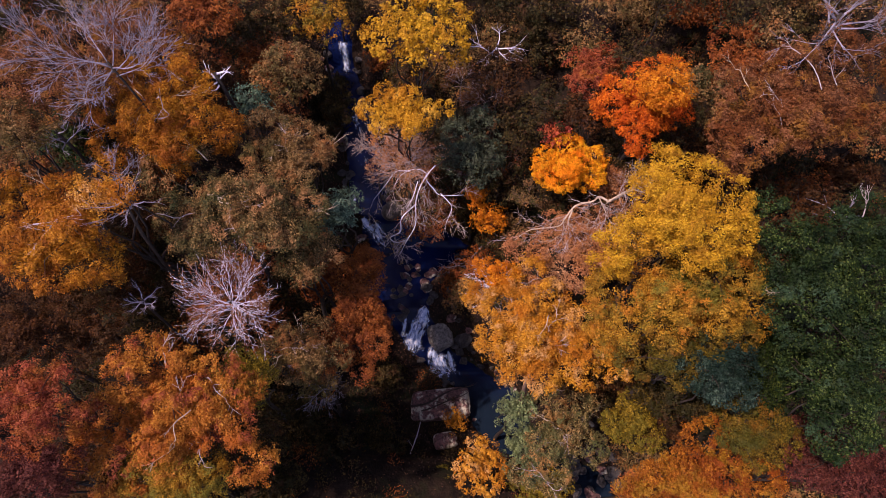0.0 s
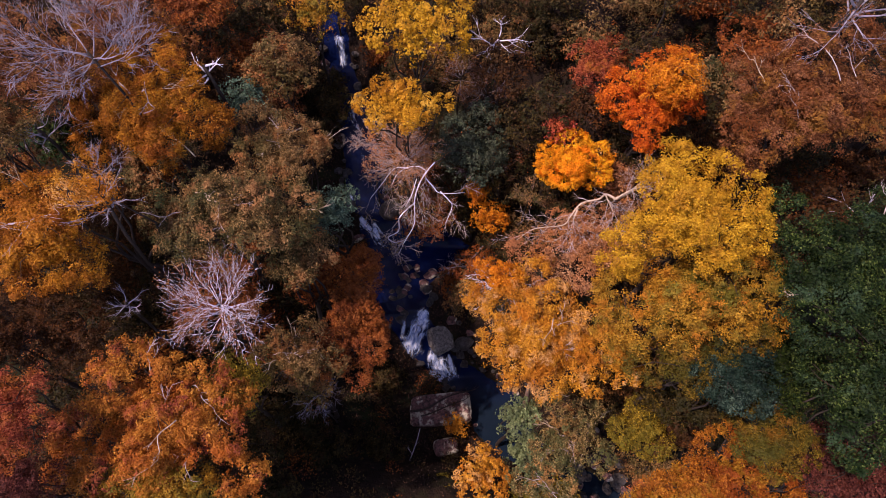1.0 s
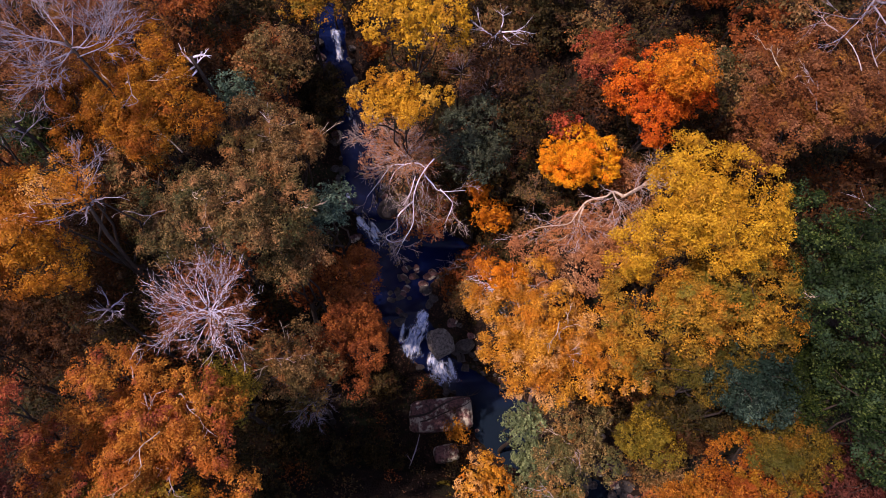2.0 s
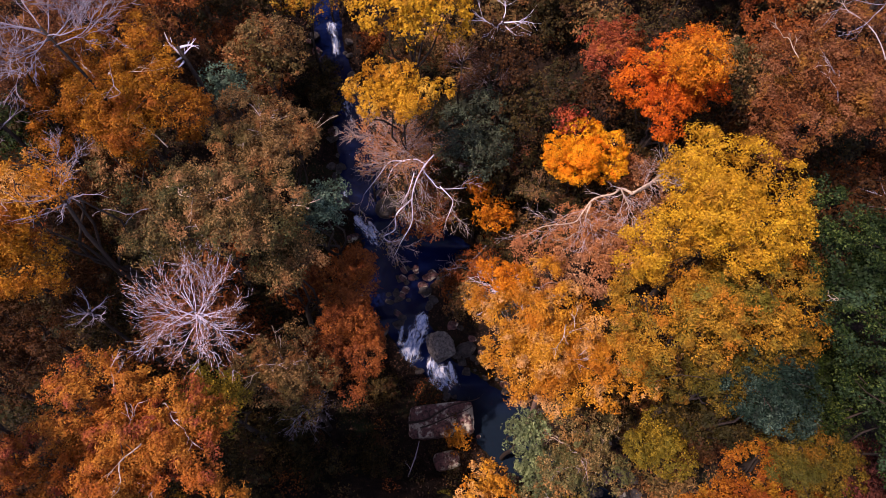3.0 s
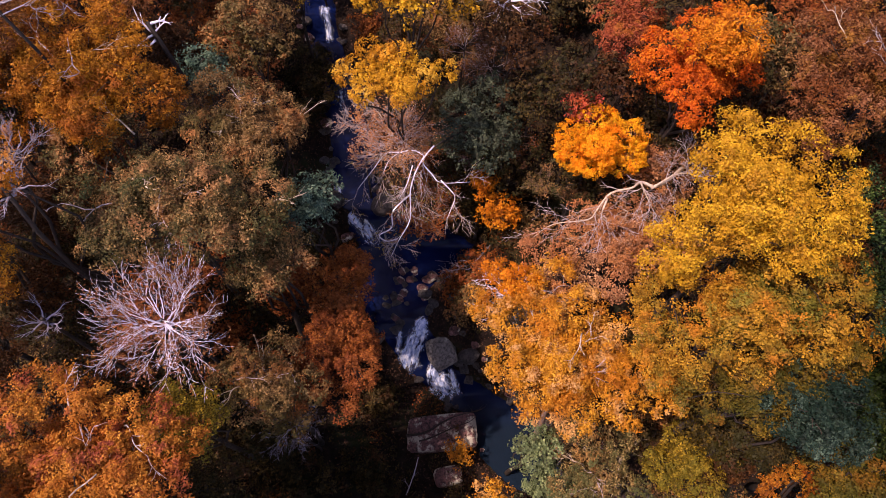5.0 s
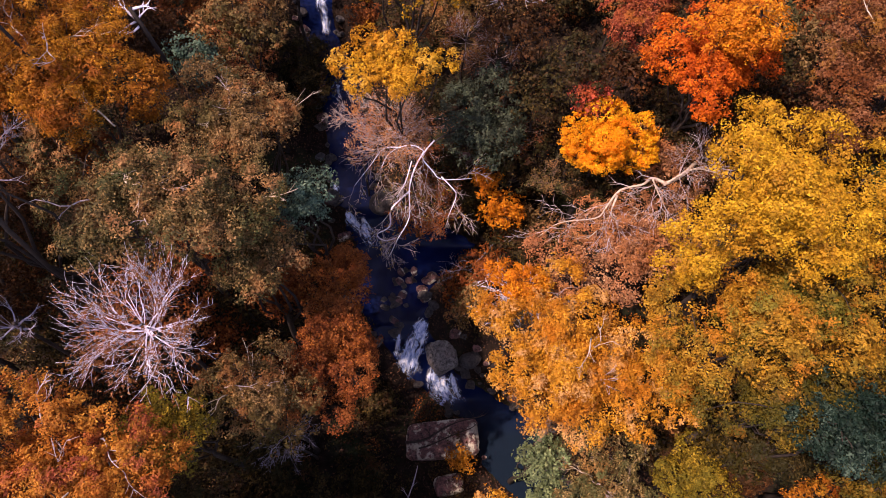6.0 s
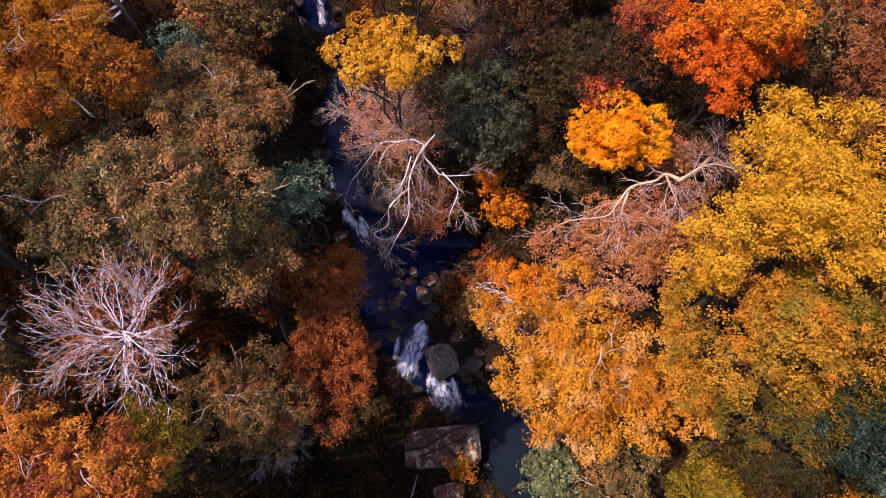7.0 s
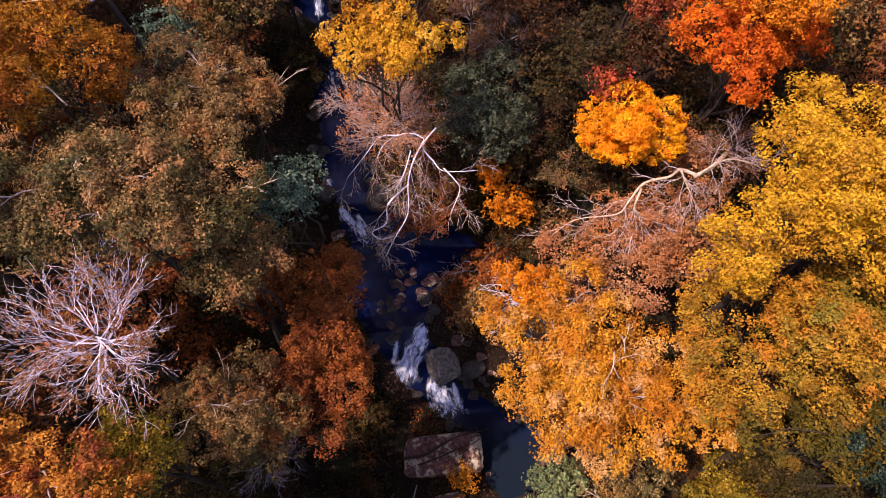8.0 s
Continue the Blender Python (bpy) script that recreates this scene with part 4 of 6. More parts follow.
broadleaf("tree", "russet brown tree at the top of the slope", -14.21, 4.01, 14.44, (2.43, 1.54, 1.48), RUSSET, dense=0.7, leaf=0.066)
broadleaf("tree", "dark olive tree in a shaded gap", -14.67, -4.22, 9.41, (1.45, 1.32, 1.16), SHADED_OLIVE, dense=0.6, leaf=0.07)
broadleaf("tree", "dark amber tree in deep shade", -16.10, -7.79, 11.92, (2.06, 1.26, 1.21), SHADED_RUST, dense=0.6, leaf=0.055)
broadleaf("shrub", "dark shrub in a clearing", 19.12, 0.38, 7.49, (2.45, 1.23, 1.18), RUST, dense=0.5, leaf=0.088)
broadleaf("tree", "rust tree at the forest edge", -16.35, -10.03, 12.99, (1.05, 1.26, 0.84), SHADED_RUST, dense=0.7, leaf=0.048)
broadleaf("shrub", "twiggy tan shrub beside a flame-orange maple", 8.91, 1.36, 7.43, (1.85, 1.39, 1.33), TAN, dense=0.45, leaf=0.088)
broadleaf("tree", "olive yellow sapling on the slope", 11.79, 2.97, 12.69, (0.82, 1.09, 0.65), OLIVE, dense=0.5, leaf=0.084)
broadleaf("shrub", "tan shrub under golden leaves", 7.87, -3.62, 7.43, (1.59, 1.30, 1.25), TAN, dense=0.5, leaf=0.088)
broadleaf("tree", "dark olive tree at the valley head", -6.57, 13.39, 7.56, (1.94, 1.24, 1.19), SHADED_OLIVE, dense=0.7, leaf=0.088)
broadleaf("tree", "amber brown tree on the slope", 10.14, 9.79, 8.51, (1.67, 1.34, 1.28), RUST, dense=0.6, leaf=0.088)
broadleaf("tree", "amber tree at the slope crest", 10.86, 10.07, 10.61, (2.07, 1.11, 1.07), BROWN_OLIVE, dense=0.7, leaf=0.088)
broadleaf("tree", "dark green young tree in the ravine", 11.00, -10.78, 7.37, (1.69, 1.30, 1.25), SHADED_OLIVE, dense=0.8, leaf=0.068)
broadleaf("tree", "olive tree below a lobed orange crown", -8.95, -12.89, 6.15, (1.68, 1.68, 1.34), SHADED_OLIVE, dense=0.7, leaf=0.067)
reaching_tree("bare_tree", "half-bare pale tree leaning over the pool", (2.64, 5.22), (-0.52, 0.74, 8.70),
              [[(-0.52, 0.74, 8.7), (-0.92, 0.47, 8.48), (-0.94, 0.2, 8.26), (-0.59, -0.22, 8.04), (-0.19, -0.43, 7.82), (1.11, -0.31, 7.6)],
               [(-0.19, -0.54, 8.0), (0.12, -0.69, 7.53), (0.39, -0.79, 7.07), (0.07, -1.5, 6.6)],
               [(-0.96, 0.19, 8.8), (-1.34, 0.53, 8.65), (-1.92, 0.6, 8.5), (-2.41, 0.25, 8.35), (-2.6, -0.25, 8.2)],
               [(-0.99, 0.13, 8.8), (-1.26, -0.21, 8.16), (-1.52, -0.81, 7.52), (-1.57, -1.72, 6.88), (-2.03, -2.48, 6.24), (-2.39, -2.86, 5.6)],
               [(-1.53, -0.68, 7.2), (-2.24, -1.32, 6.88), (-2.34, -1.96, 6.56), (-2.86, -2.14, 6.24), (-2.52, -2.29, 5.92), (-2.12, -1.98, 5.6)],
               [(-1.83, 0.36, 8.8), (-2.52, 0.57, 8.4), (-3.07, -0.06, 8.0), (-3.78, -0.58, 7.6)],
               [(-1.46, -0.08, 8.5), (-1.66, -0.75, 7.95), (-2.12, -1.04, 7.4)]],
              PALE_BARK, thick=0.036, twigs=9, leaves=LIME, leaf=0.06, trunk_bark=BARK, fine=0.010, share=9, twig_bark=PINK_BARK)
bare_tree("bare_tree", "twiggy half-bare tree with pinkish twigs and tan leaves", -2.10, 1.45, 8.20, 1.75, PINK_BARK, main=22, depth=3, thick=0.034, up=0.6, fat=0.7, leaves=TAN, leaf=0.07, leaf_share=0.16, lean=(1.6, 1.6))
bare_tree("bare_tree", "dense reddish twigs hanging over the pool", -0.60, -0.30, 5.20, 1.35, RED_BARK, main=16, depth=3, thick=0.026, up=0.3, fat=0.6, leaves=RUST, leaf=0.07, leaf_share=0.12, lean=(1.6, 2.2))
reaching_tree("bare_tree", "dead pale limb lying over tan leaves", (11.86, 2.06), (7.76, -2.22, 10.40),
              [[(7.76, -2.22, 10.4), (7.41, -1.8, 10.06), (7.11, -1.83, 9.71), (6.38, -1.98, 9.37), (5.95, -2.43, 9.03), (5.61, -2.78, 8.69), (4.3, -2.74, 8.34), (3.48, -3.16, 8.0)],
               [(7.34, -1.94, 10.2), (7.55, -2.21, 9.9), (7.87, -2.59, 9.6)],
               [(6.14, -2.32, 9.8), (6.03, -2.91, 9.4), (6.34, -3.11, 9.0)],
               [(7.76, -2.22, 10.4), (8.84, -1.67, 10.3), (9.91, -1.71, 10.2)]],
              CREAM_BARK, thick=0.062, twigs=12, fine=0.012, twig_bark=PINK_BARK)
reaching_tree("bare_tree", "pale dead branches among orange leaves", (6.61, -3.47), (3.01, -6.15, 7.60), [(1.91, -5.13, 6.80), (2.09, -6.01, 6.60), (2.66, -5.07, 7.20)], PALE_BARK, thick=0.05, twigs=6)
reaching_tree("bare_tree", "fallen bare sapling over the pool edge", (3.22, 1.21), (1.74, -0.25, -1.00), [(0.45, -1.10, -1.20), (0.88, -0.25, -1.00)], GREY_BARK, thick=0.04, twigs=4)
bare_tree("bare_tree", "brown leafless tree on the shaded far bank", 2.38, 6.31, 7.50, 1.3, PINK_BARK, main=10, depth=3, thick=0.026, up=0.5, fat=0.7, leaves=RUSSET, leaf=0.07, leaf_share=0.2)
bare_tree("bare_tree", "thin leafless sapling beside a grey-green conifer", 3.36, 2.95, 6.00, 1.1, RED_BARK, main=7, depth=3, thick=0.026, up=0.5, fat=0.7, leaves=RUST, leaf=0.07, leaf_share=0.1)
bare_tree("bare_tree", "twiggy leafless tree among olive saplings", 0.92, 6.81, 8.50, 1.2, PINK_BARK, main=9, depth=3, thick=0.026, up=0.5, fat=0.7, leaves=RUSSET, leaf=0.07, leaf_share=0.2)
bare_tree("bare_tree", "lilac-grey leafless shrub at the ravine edge", -5.98, -10.04, 5.50, 1.3, GREY_BARK, main=12, depth=3, thick=0.026, up=0.5, fat=0.7)
bare_tree("bare_tree", "small leafless tree with lilac twigs", -6.55, -9.07, 8.50, 1.0, GREY_BARK, main=9, depth=3, thick=0.026, up=0.5, fat=0.7, leaves=RUSSET, leaf=0.07, leaf_share=0.2)
bare_tree("bare_tree", "leafless brown sapling above the pool", 4.73, 0.65, 6.00, 1.2, RED_BARK, main=8, depth=3, thick=0.026, up=0.5, fat=0.7, leaves=OLIVE, leaf=0.07, leaf_share=0.25)
bare_tree("bare_tree", "twiggy brown tree beside a yellow crown", 10.08, -0.03, 9.00, 1.3, PINK_BARK, main=11, depth=3, thick=0.026, up=0.5, fat=0.7, leaves=RUSSET, leaf=0.07, leaf_share=0.2)
bare_tree("bare_tree", "pale-twigged tree hanging over the upper stream", -3.97, 3.33, 7.20, 1.2, PINK_BARK, main=10, depth=3, thick=0.026, up=0.5, fat=0.7)
bare_tree("bare_tree", "leafless brown tree on the dark slope", -9.19, 6.74, 9.50, 1.3, RED_BARK, main=9, depth=3, thick=0.026, up=0.5, fat=0.7, leaves=RUST, leaf=0.07, leaf_share=0.3)
bare_tree("bare_tree", "grey leafless tree beside an amber crown", -13.73, -3.15, 14.00, 1.1, GREY_BARK, main=10, depth=3, thick=0.026, up=0.5, fat=0.7)
broadleaf("tree", "dark rust tree below a pale snag", -11.73, 4.60, 9.81, (1.93, 1.79, 1.55), SHADED_RUST, dense=0.8, leaf=0.088)
broadleaf("tree", "dark green tree under bare branches", -16.97, 0.50, 10.84, (2.03, 1.63, 1.56), SHADED_OLIVE, dense=0.8, leaf=0.083)
broadleaf("tree", "dark rust tree under sparse yellow leaves", -13.91, -3.67, 10.89, (1.65, 1.40, 1.32), SHADED_RUST, dense=0.8, leaf=0.066)
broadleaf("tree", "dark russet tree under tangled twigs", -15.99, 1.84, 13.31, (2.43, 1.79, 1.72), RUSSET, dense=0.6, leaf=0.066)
broadleaf("tree", "dark olive tree between gold and green crowns", 13.97, -4.83, 8.84, (1.50, 2.19, 1.20), SHADED_OLIVE, dense=0.9, leaf=0.084)
broadleaf("shrub", "dark olive shrub at the foot of the ravine", -5.79, -13.62, -1.76, (2.41, 1.45, 1.39), SHADED_OLIVE, dense=0.8, leaf=0.088)
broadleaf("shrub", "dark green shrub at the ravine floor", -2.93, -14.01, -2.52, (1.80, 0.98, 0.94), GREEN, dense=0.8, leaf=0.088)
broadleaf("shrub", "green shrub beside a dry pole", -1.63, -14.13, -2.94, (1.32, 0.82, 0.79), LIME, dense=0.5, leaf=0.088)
broadleaf("shrub", "dark olive shrub on the ravine side", -7.97, -10.53, 0.21, (1.90, 1.59, 1.52), SHADED_OLIVE, dense=0.8, leaf=0.088)
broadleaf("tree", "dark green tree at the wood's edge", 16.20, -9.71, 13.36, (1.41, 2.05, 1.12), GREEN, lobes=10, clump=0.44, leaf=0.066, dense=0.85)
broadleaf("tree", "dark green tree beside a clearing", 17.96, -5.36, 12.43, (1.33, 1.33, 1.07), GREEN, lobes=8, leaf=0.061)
broadleaf("shrub", "dark rust shrub on the open slope", 22.16, 1.29, 7.56, (2.02, 1.09, 1.04), SHADED_RUST, leaf=0.088)
broadleaf("shrub", "dark olive shrub low in the glen", -4.58, -12.97, -2.18, (1.97, 1.31, 1.26), SHADED_OLIVE, leaf=0.088)
broadleaf("shrub", "dark olive shrub by the ravine mouth", -6.79, -14.46, -0.49, (2.00, 0.92, 0.88), SHADED_OLIVE, leaf=0.088)
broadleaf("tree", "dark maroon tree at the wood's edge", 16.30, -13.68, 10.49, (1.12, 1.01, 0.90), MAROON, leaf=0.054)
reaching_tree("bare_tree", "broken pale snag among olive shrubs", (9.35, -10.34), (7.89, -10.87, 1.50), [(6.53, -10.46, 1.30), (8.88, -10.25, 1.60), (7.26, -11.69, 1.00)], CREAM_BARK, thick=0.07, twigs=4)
broadleaf("shrub", "brown shrub low at the ravine mouth", -5.18, -14.46, -2.52, (1.95, 0.97, 0.93), SHADED_RUST, leaf=0.088)
# lower part of the ochre crown, coloured darker for its half shade
massed_tree("tree", "olive-gold lower crown in half shade", [(11.5, -9.3, 12.0, 0.95), (10.3, -9.9, 11.8, 1.0), (8.9, -10.2, 12.2, 0.95), (7.6, -10.3, 11.8, 0.9), (9.7, -10.6, 11.2, 0.9)], SHADED_YELLOW_OLIVE, leaf=0.058, clump=0.34)
broadleaf("tree", "olive-gold tree at the dark edge of the glen", 10.46, -10.40, 6.86, (2.00, 1.33, 1.28), SHADED_OLIVE_GOLD, dense=0.8, leaf=0.081)
broadleaf("shrub", "dark olive shrub between gold and green crowns", 14.43, -7.29, 8.45, (1.20, 1.60, 0.96), SHADED_OLIVE, leaf=0.081)
# four unseen trees, added to cast shade on the glen's lower ground
broadleaf("tree", "dark olive tree added out of view below the glen for shade", -10.0, -17.2, 3.5, (2.2, 2.0, 1.8), SHADED_OLIVE, leaf=0.12, dense=0.8, limbs=4)
broadleaf("tree", "rust-coloured tree added out of view below the glen for shade", -6.4, -17.4, 2.6, (2.2, 2.0, 1.8), RUST, leaf=0.12, dense=0.8, limbs=4)
broadleaf("tree", "ochre tree added out of view below the glen for shade", -2.8, -17.6, 1.8, (2.2, 2.0, 1.8), OCHRE, leaf=0.12, dense=0.8, limbs=4)
broadleaf("tree", "olive tree added out of view below the glen for shade", 0.6, -17.4, 1.2, (2.0, 2.0, 1.7), OLIVE, leaf=0.12, dense=0.8, limbs=4)
# added low shrubs, their darkened leaves giving the shade among the trunks
broadleaf("shrub", "dark olive shrub under a golden crown", 10.14, -10.67, 1.92, (1.93, 1.14, 1.09), SHADED_OLIVE, dense=1.1, leaf=0.088)
broadleaf("shrub", "dark rust shrub under a golden crown", 11.47, -11.04, 3.51, (1.38, 0.96, 0.92), SHADED_RUST, dense=1.1, leaf=0.088)
broadleaf("shrub", "dark olive shrub among tall trunks", 12.47, -10.40, 5.50, (1.30, 1.00, 0.96), SHADED_OLIVE, dense=1.1, leaf=0.086)
broadleaf("shrub", "dark green shrub among tall trunks", 8.17, -7.15, 5.55, (1.16, 0.95, 0.91), SHADED_OLIVE, dense=1.1, leaf=0.088)
broadleaf("tree", "dark olive tree in a shaded hollow", 12.87, -9.97, 8.84, (1.64, 1.39, 1.31), SHADED_OLIVE, dense=1.1, leaf=0.065)
broadleaf("tree", "dark green tree in a shaded hollow", 14.46, -9.51, 10.38, (1.33, 1.33, 1.06), SHADED_GREEN, leaf=0.061)
broadleaf("shrub", "dark olive shrub at the glen mouth", -6.34, -13.83, -3.62, (2.02, 1.18, 1.13), SHADED_OLIVE, leaf=0.088)
broadleaf("shrub", "dark olive shrub by the lower ravine", -3.37, -13.11, -3.82, (1.88, 1.19, 1.15), SHADED_OLIVE, leaf=0.088)
broadleaf("shrub", "dark rust shrub below lobed crowns", -14.11, -14.78, 8.51, (1.37, 0.92, 0.88), SHADED_RUST, leaf=0.055)
broadleaf("shrub", "tan-leaved shrub under a flame-orange maple", 8.49, 0.43, 7.59, (1.24, 1.01, 0.97), TAN, dense=0.5, leaf=0.088)
# low growth added to fill gaps, mostly in leaf colours darkened for shade
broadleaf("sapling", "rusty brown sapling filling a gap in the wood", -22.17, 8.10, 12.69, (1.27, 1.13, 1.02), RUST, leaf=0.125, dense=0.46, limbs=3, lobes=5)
broadleaf("sapling", "dark olive sapling in the shade of taller trees", -20.59, 8.26, 12.59, (1.84, 1.81, 1.47), SHADED_OLIVE, leaf=0.125, dense=0.50, limbs=3, lobes=5)
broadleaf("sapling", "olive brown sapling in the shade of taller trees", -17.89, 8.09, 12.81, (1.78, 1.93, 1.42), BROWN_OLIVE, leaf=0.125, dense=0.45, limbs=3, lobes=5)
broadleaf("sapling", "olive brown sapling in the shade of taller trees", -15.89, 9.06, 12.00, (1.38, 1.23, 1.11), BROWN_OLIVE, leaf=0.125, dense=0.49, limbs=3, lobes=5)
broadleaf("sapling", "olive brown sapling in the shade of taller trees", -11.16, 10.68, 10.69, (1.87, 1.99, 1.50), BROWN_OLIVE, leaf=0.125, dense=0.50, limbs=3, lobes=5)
broadleaf("shrub", "dark olive shrub filling a gap in the wood", -10.16, 13.61, 8.14, (0.87, 0.80, 0.70), SHADED_OLIVE, leaf=0.125, dense=0.59, limbs=3, lobes=5)
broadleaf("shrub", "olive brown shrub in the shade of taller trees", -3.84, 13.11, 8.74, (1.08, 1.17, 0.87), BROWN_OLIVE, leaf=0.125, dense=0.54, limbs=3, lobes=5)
broadleaf("sapling", "dark rust sapling in the shade of taller trees", 0.16, 10.17, 11.42, (1.79, 1.71, 1.43), SHADED_RUST, leaf=0.125, dense=0.54, limbs=3, lobes=5)
broadleaf("sapling", "dark olive sapling filling a gap in the wood", 2.04, 10.33, 11.33, (1.31, 1.38, 1.05), SHADED_OLIVE, leaf=0.125, dense=0.46, limbs=3, lobes=5)
broadleaf("sapling", "dark olive sapling growing on the sloping bank", 3.93, 10.49, 11.24, (1.64, 1.61, 1.31), SHADED_OLIVE, leaf=0.125, dense=0.52, limbs=3, lobes=5)
broadleaf("sapling", "dark olive sapling in the shade of taller trees", 5.58, 9.51, 12.14, (1.90, 1.81, 1.52), SHADED_OLIVE, leaf=0.125, dense=0.48, limbs=3, lobes=5)
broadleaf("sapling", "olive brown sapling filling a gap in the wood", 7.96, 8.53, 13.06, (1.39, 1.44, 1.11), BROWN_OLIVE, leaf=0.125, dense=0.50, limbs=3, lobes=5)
broadleaf("sapling", "dark olive sapling in the shade of taller trees", 11.21, 8.03, 13.58, (1.83, 1.88, 1.47), SHADED_OLIVE, leaf=0.125, dense=0.49, limbs=3, lobes=5)
broadleaf("sapling", "dark olive sapling filling a gap in the wood", 14.33, 7.54, 14.09, (1.80, 1.95, 1.44), SHADED_OLIVE, leaf=0.125, dense=0.49, limbs=3, lobes=5)
broadleaf("sapling", "dark olive sapling filling a gap in the wood", 17.32, 8.18, 13.59, (1.45, 1.50, 1.16), SHADED_OLIVE, leaf=0.125, dense=0.59, limbs=3, lobes=5)
broadleaf("sapling", "dark olive sapling growing on the sloping bank", 18.92, 8.02, 13.78, (1.40, 1.34, 1.12), SHADED_OLIVE, leaf=0.125, dense=0.59, limbs=3, lobes=5)
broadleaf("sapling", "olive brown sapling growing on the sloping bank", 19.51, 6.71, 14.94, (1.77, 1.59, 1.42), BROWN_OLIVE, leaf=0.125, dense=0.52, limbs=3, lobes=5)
broadleaf("sapling", "dark olive sapling filling a gap in the wood", -22.15, 6.56, 11.94, (1.47, 1.46, 1.17), SHADED_OLIVE, leaf=0.125, dense=0.50, limbs=3, lobes=5)
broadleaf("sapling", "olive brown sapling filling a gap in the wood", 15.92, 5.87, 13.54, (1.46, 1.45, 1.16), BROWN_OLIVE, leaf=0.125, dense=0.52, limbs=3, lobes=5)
broadleaf("sapling", "dark olive sapling in the shade of taller trees", 17.83, 6.17, 13.30, (1.84, 1.59, 1.47), SHADED_OLIVE, leaf=0.125, dense=0.56, limbs=3, lobes=5)
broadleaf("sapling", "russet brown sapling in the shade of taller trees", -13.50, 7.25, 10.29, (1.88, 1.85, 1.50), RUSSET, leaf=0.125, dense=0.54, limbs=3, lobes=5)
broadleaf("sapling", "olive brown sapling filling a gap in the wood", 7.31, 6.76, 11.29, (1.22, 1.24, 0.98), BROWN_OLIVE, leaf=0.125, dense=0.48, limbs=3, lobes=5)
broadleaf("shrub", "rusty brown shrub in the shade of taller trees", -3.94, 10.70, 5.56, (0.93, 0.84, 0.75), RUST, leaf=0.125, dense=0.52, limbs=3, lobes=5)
broadleaf("sapling", "dark olive sapling filling a gap in the wood", 9.53, 4.96, 12.03, (1.50, 1.34, 1.20), SHADED_OLIVE, leaf=0.125, dense=0.46, limbs=3, lobes=5)
broadleaf("shrub", "dark olive shrub filling a gap in the wood", -2.82, 9.31, 5.58, (0.96, 1.02, 0.77), SHADED_OLIVE, leaf=0.125, dense=0.47, limbs=3, lobes=5)
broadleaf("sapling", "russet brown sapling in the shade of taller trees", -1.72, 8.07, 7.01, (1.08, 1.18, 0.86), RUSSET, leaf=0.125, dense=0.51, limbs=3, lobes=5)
broadleaf("sapling", "dark rust sapling growing on the sloping bank", 2.86, 5.16, 10.39, (1.66, 1.43, 1.33), SHADED_RUST, leaf=0.125, dense=0.51, limbs=3, lobes=5)
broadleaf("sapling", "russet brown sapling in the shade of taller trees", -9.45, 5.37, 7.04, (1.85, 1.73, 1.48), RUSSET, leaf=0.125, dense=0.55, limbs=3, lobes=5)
broadleaf("sapling", "dark olive sapling growing on the sloping bank", 5.40, 3.04, 10.31, (1.65, 1.49, 1.32), SHADED_OLIVE, leaf=0.125, dense=0.57, limbs=3, lobes=5)
broadleaf("sapling", "dark rust sapling filling a gap in the wood", 7.04, 2.78, 10.68, (1.44, 1.25, 1.15), SHADED_RUST, leaf=0.125, dense=0.60, limbs=3, lobes=5)
broadleaf("sapling", "dark olive sapling filling a gap in the wood", 11.87, 2.26, 11.45, (1.67, 1.79, 1.33), SHADED_OLIVE, leaf=0.125, dense=0.47, limbs=3, lobes=5)
broadleaf("sapling", "dark olive sapling in the shade of taller trees", -0.69, 3.74, 7.82, (1.00, 1.02, 0.80), SHADED_OLIVE, leaf=0.125, dense=0.52, limbs=3, lobes=5)
broadleaf("sapling", "dark olive sapling in the shade of taller trees", 3.86, 3.12, 8.75, (1.48, 1.56, 1.19), SHADED_OLIVE, leaf=0.125, dense=0.48, limbs=3, lobes=5)
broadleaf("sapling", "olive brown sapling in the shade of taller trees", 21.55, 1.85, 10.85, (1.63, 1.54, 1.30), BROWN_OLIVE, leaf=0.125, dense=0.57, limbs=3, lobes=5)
broadleaf("sapling", "dark olive sapling in the shade of taller trees", 9.22, 2.05, 8.82, (1.36, 1.21, 1.08), SHADED_OLIVE, leaf=0.125, dense=0.54, limbs=3, lobes=5)
broadleaf("sapling", "dark rust sapling growing on the sloping bank", 11.60, 1.58, 9.55, (1.59, 1.53, 1.27), SHADED_RUST, leaf=0.125, dense=0.46, limbs=3, lobes=5)
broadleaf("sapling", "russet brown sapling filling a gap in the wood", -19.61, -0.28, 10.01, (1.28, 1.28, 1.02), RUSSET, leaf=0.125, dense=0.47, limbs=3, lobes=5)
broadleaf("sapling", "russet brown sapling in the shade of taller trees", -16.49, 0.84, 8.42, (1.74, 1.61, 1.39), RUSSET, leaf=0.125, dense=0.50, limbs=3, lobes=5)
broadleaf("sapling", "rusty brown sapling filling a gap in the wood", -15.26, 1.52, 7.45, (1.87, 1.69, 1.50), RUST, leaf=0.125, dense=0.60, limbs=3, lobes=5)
broadleaf("sapling", "dark rust sapling in the shade of taller trees", 15.23, 0.89, 9.09, (1.73, 1.50, 1.38), SHADED_RUST, leaf=0.125, dense=0.59, limbs=3, lobes=5)
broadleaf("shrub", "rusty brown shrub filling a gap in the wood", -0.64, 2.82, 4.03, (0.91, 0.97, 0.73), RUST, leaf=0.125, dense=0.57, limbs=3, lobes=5)
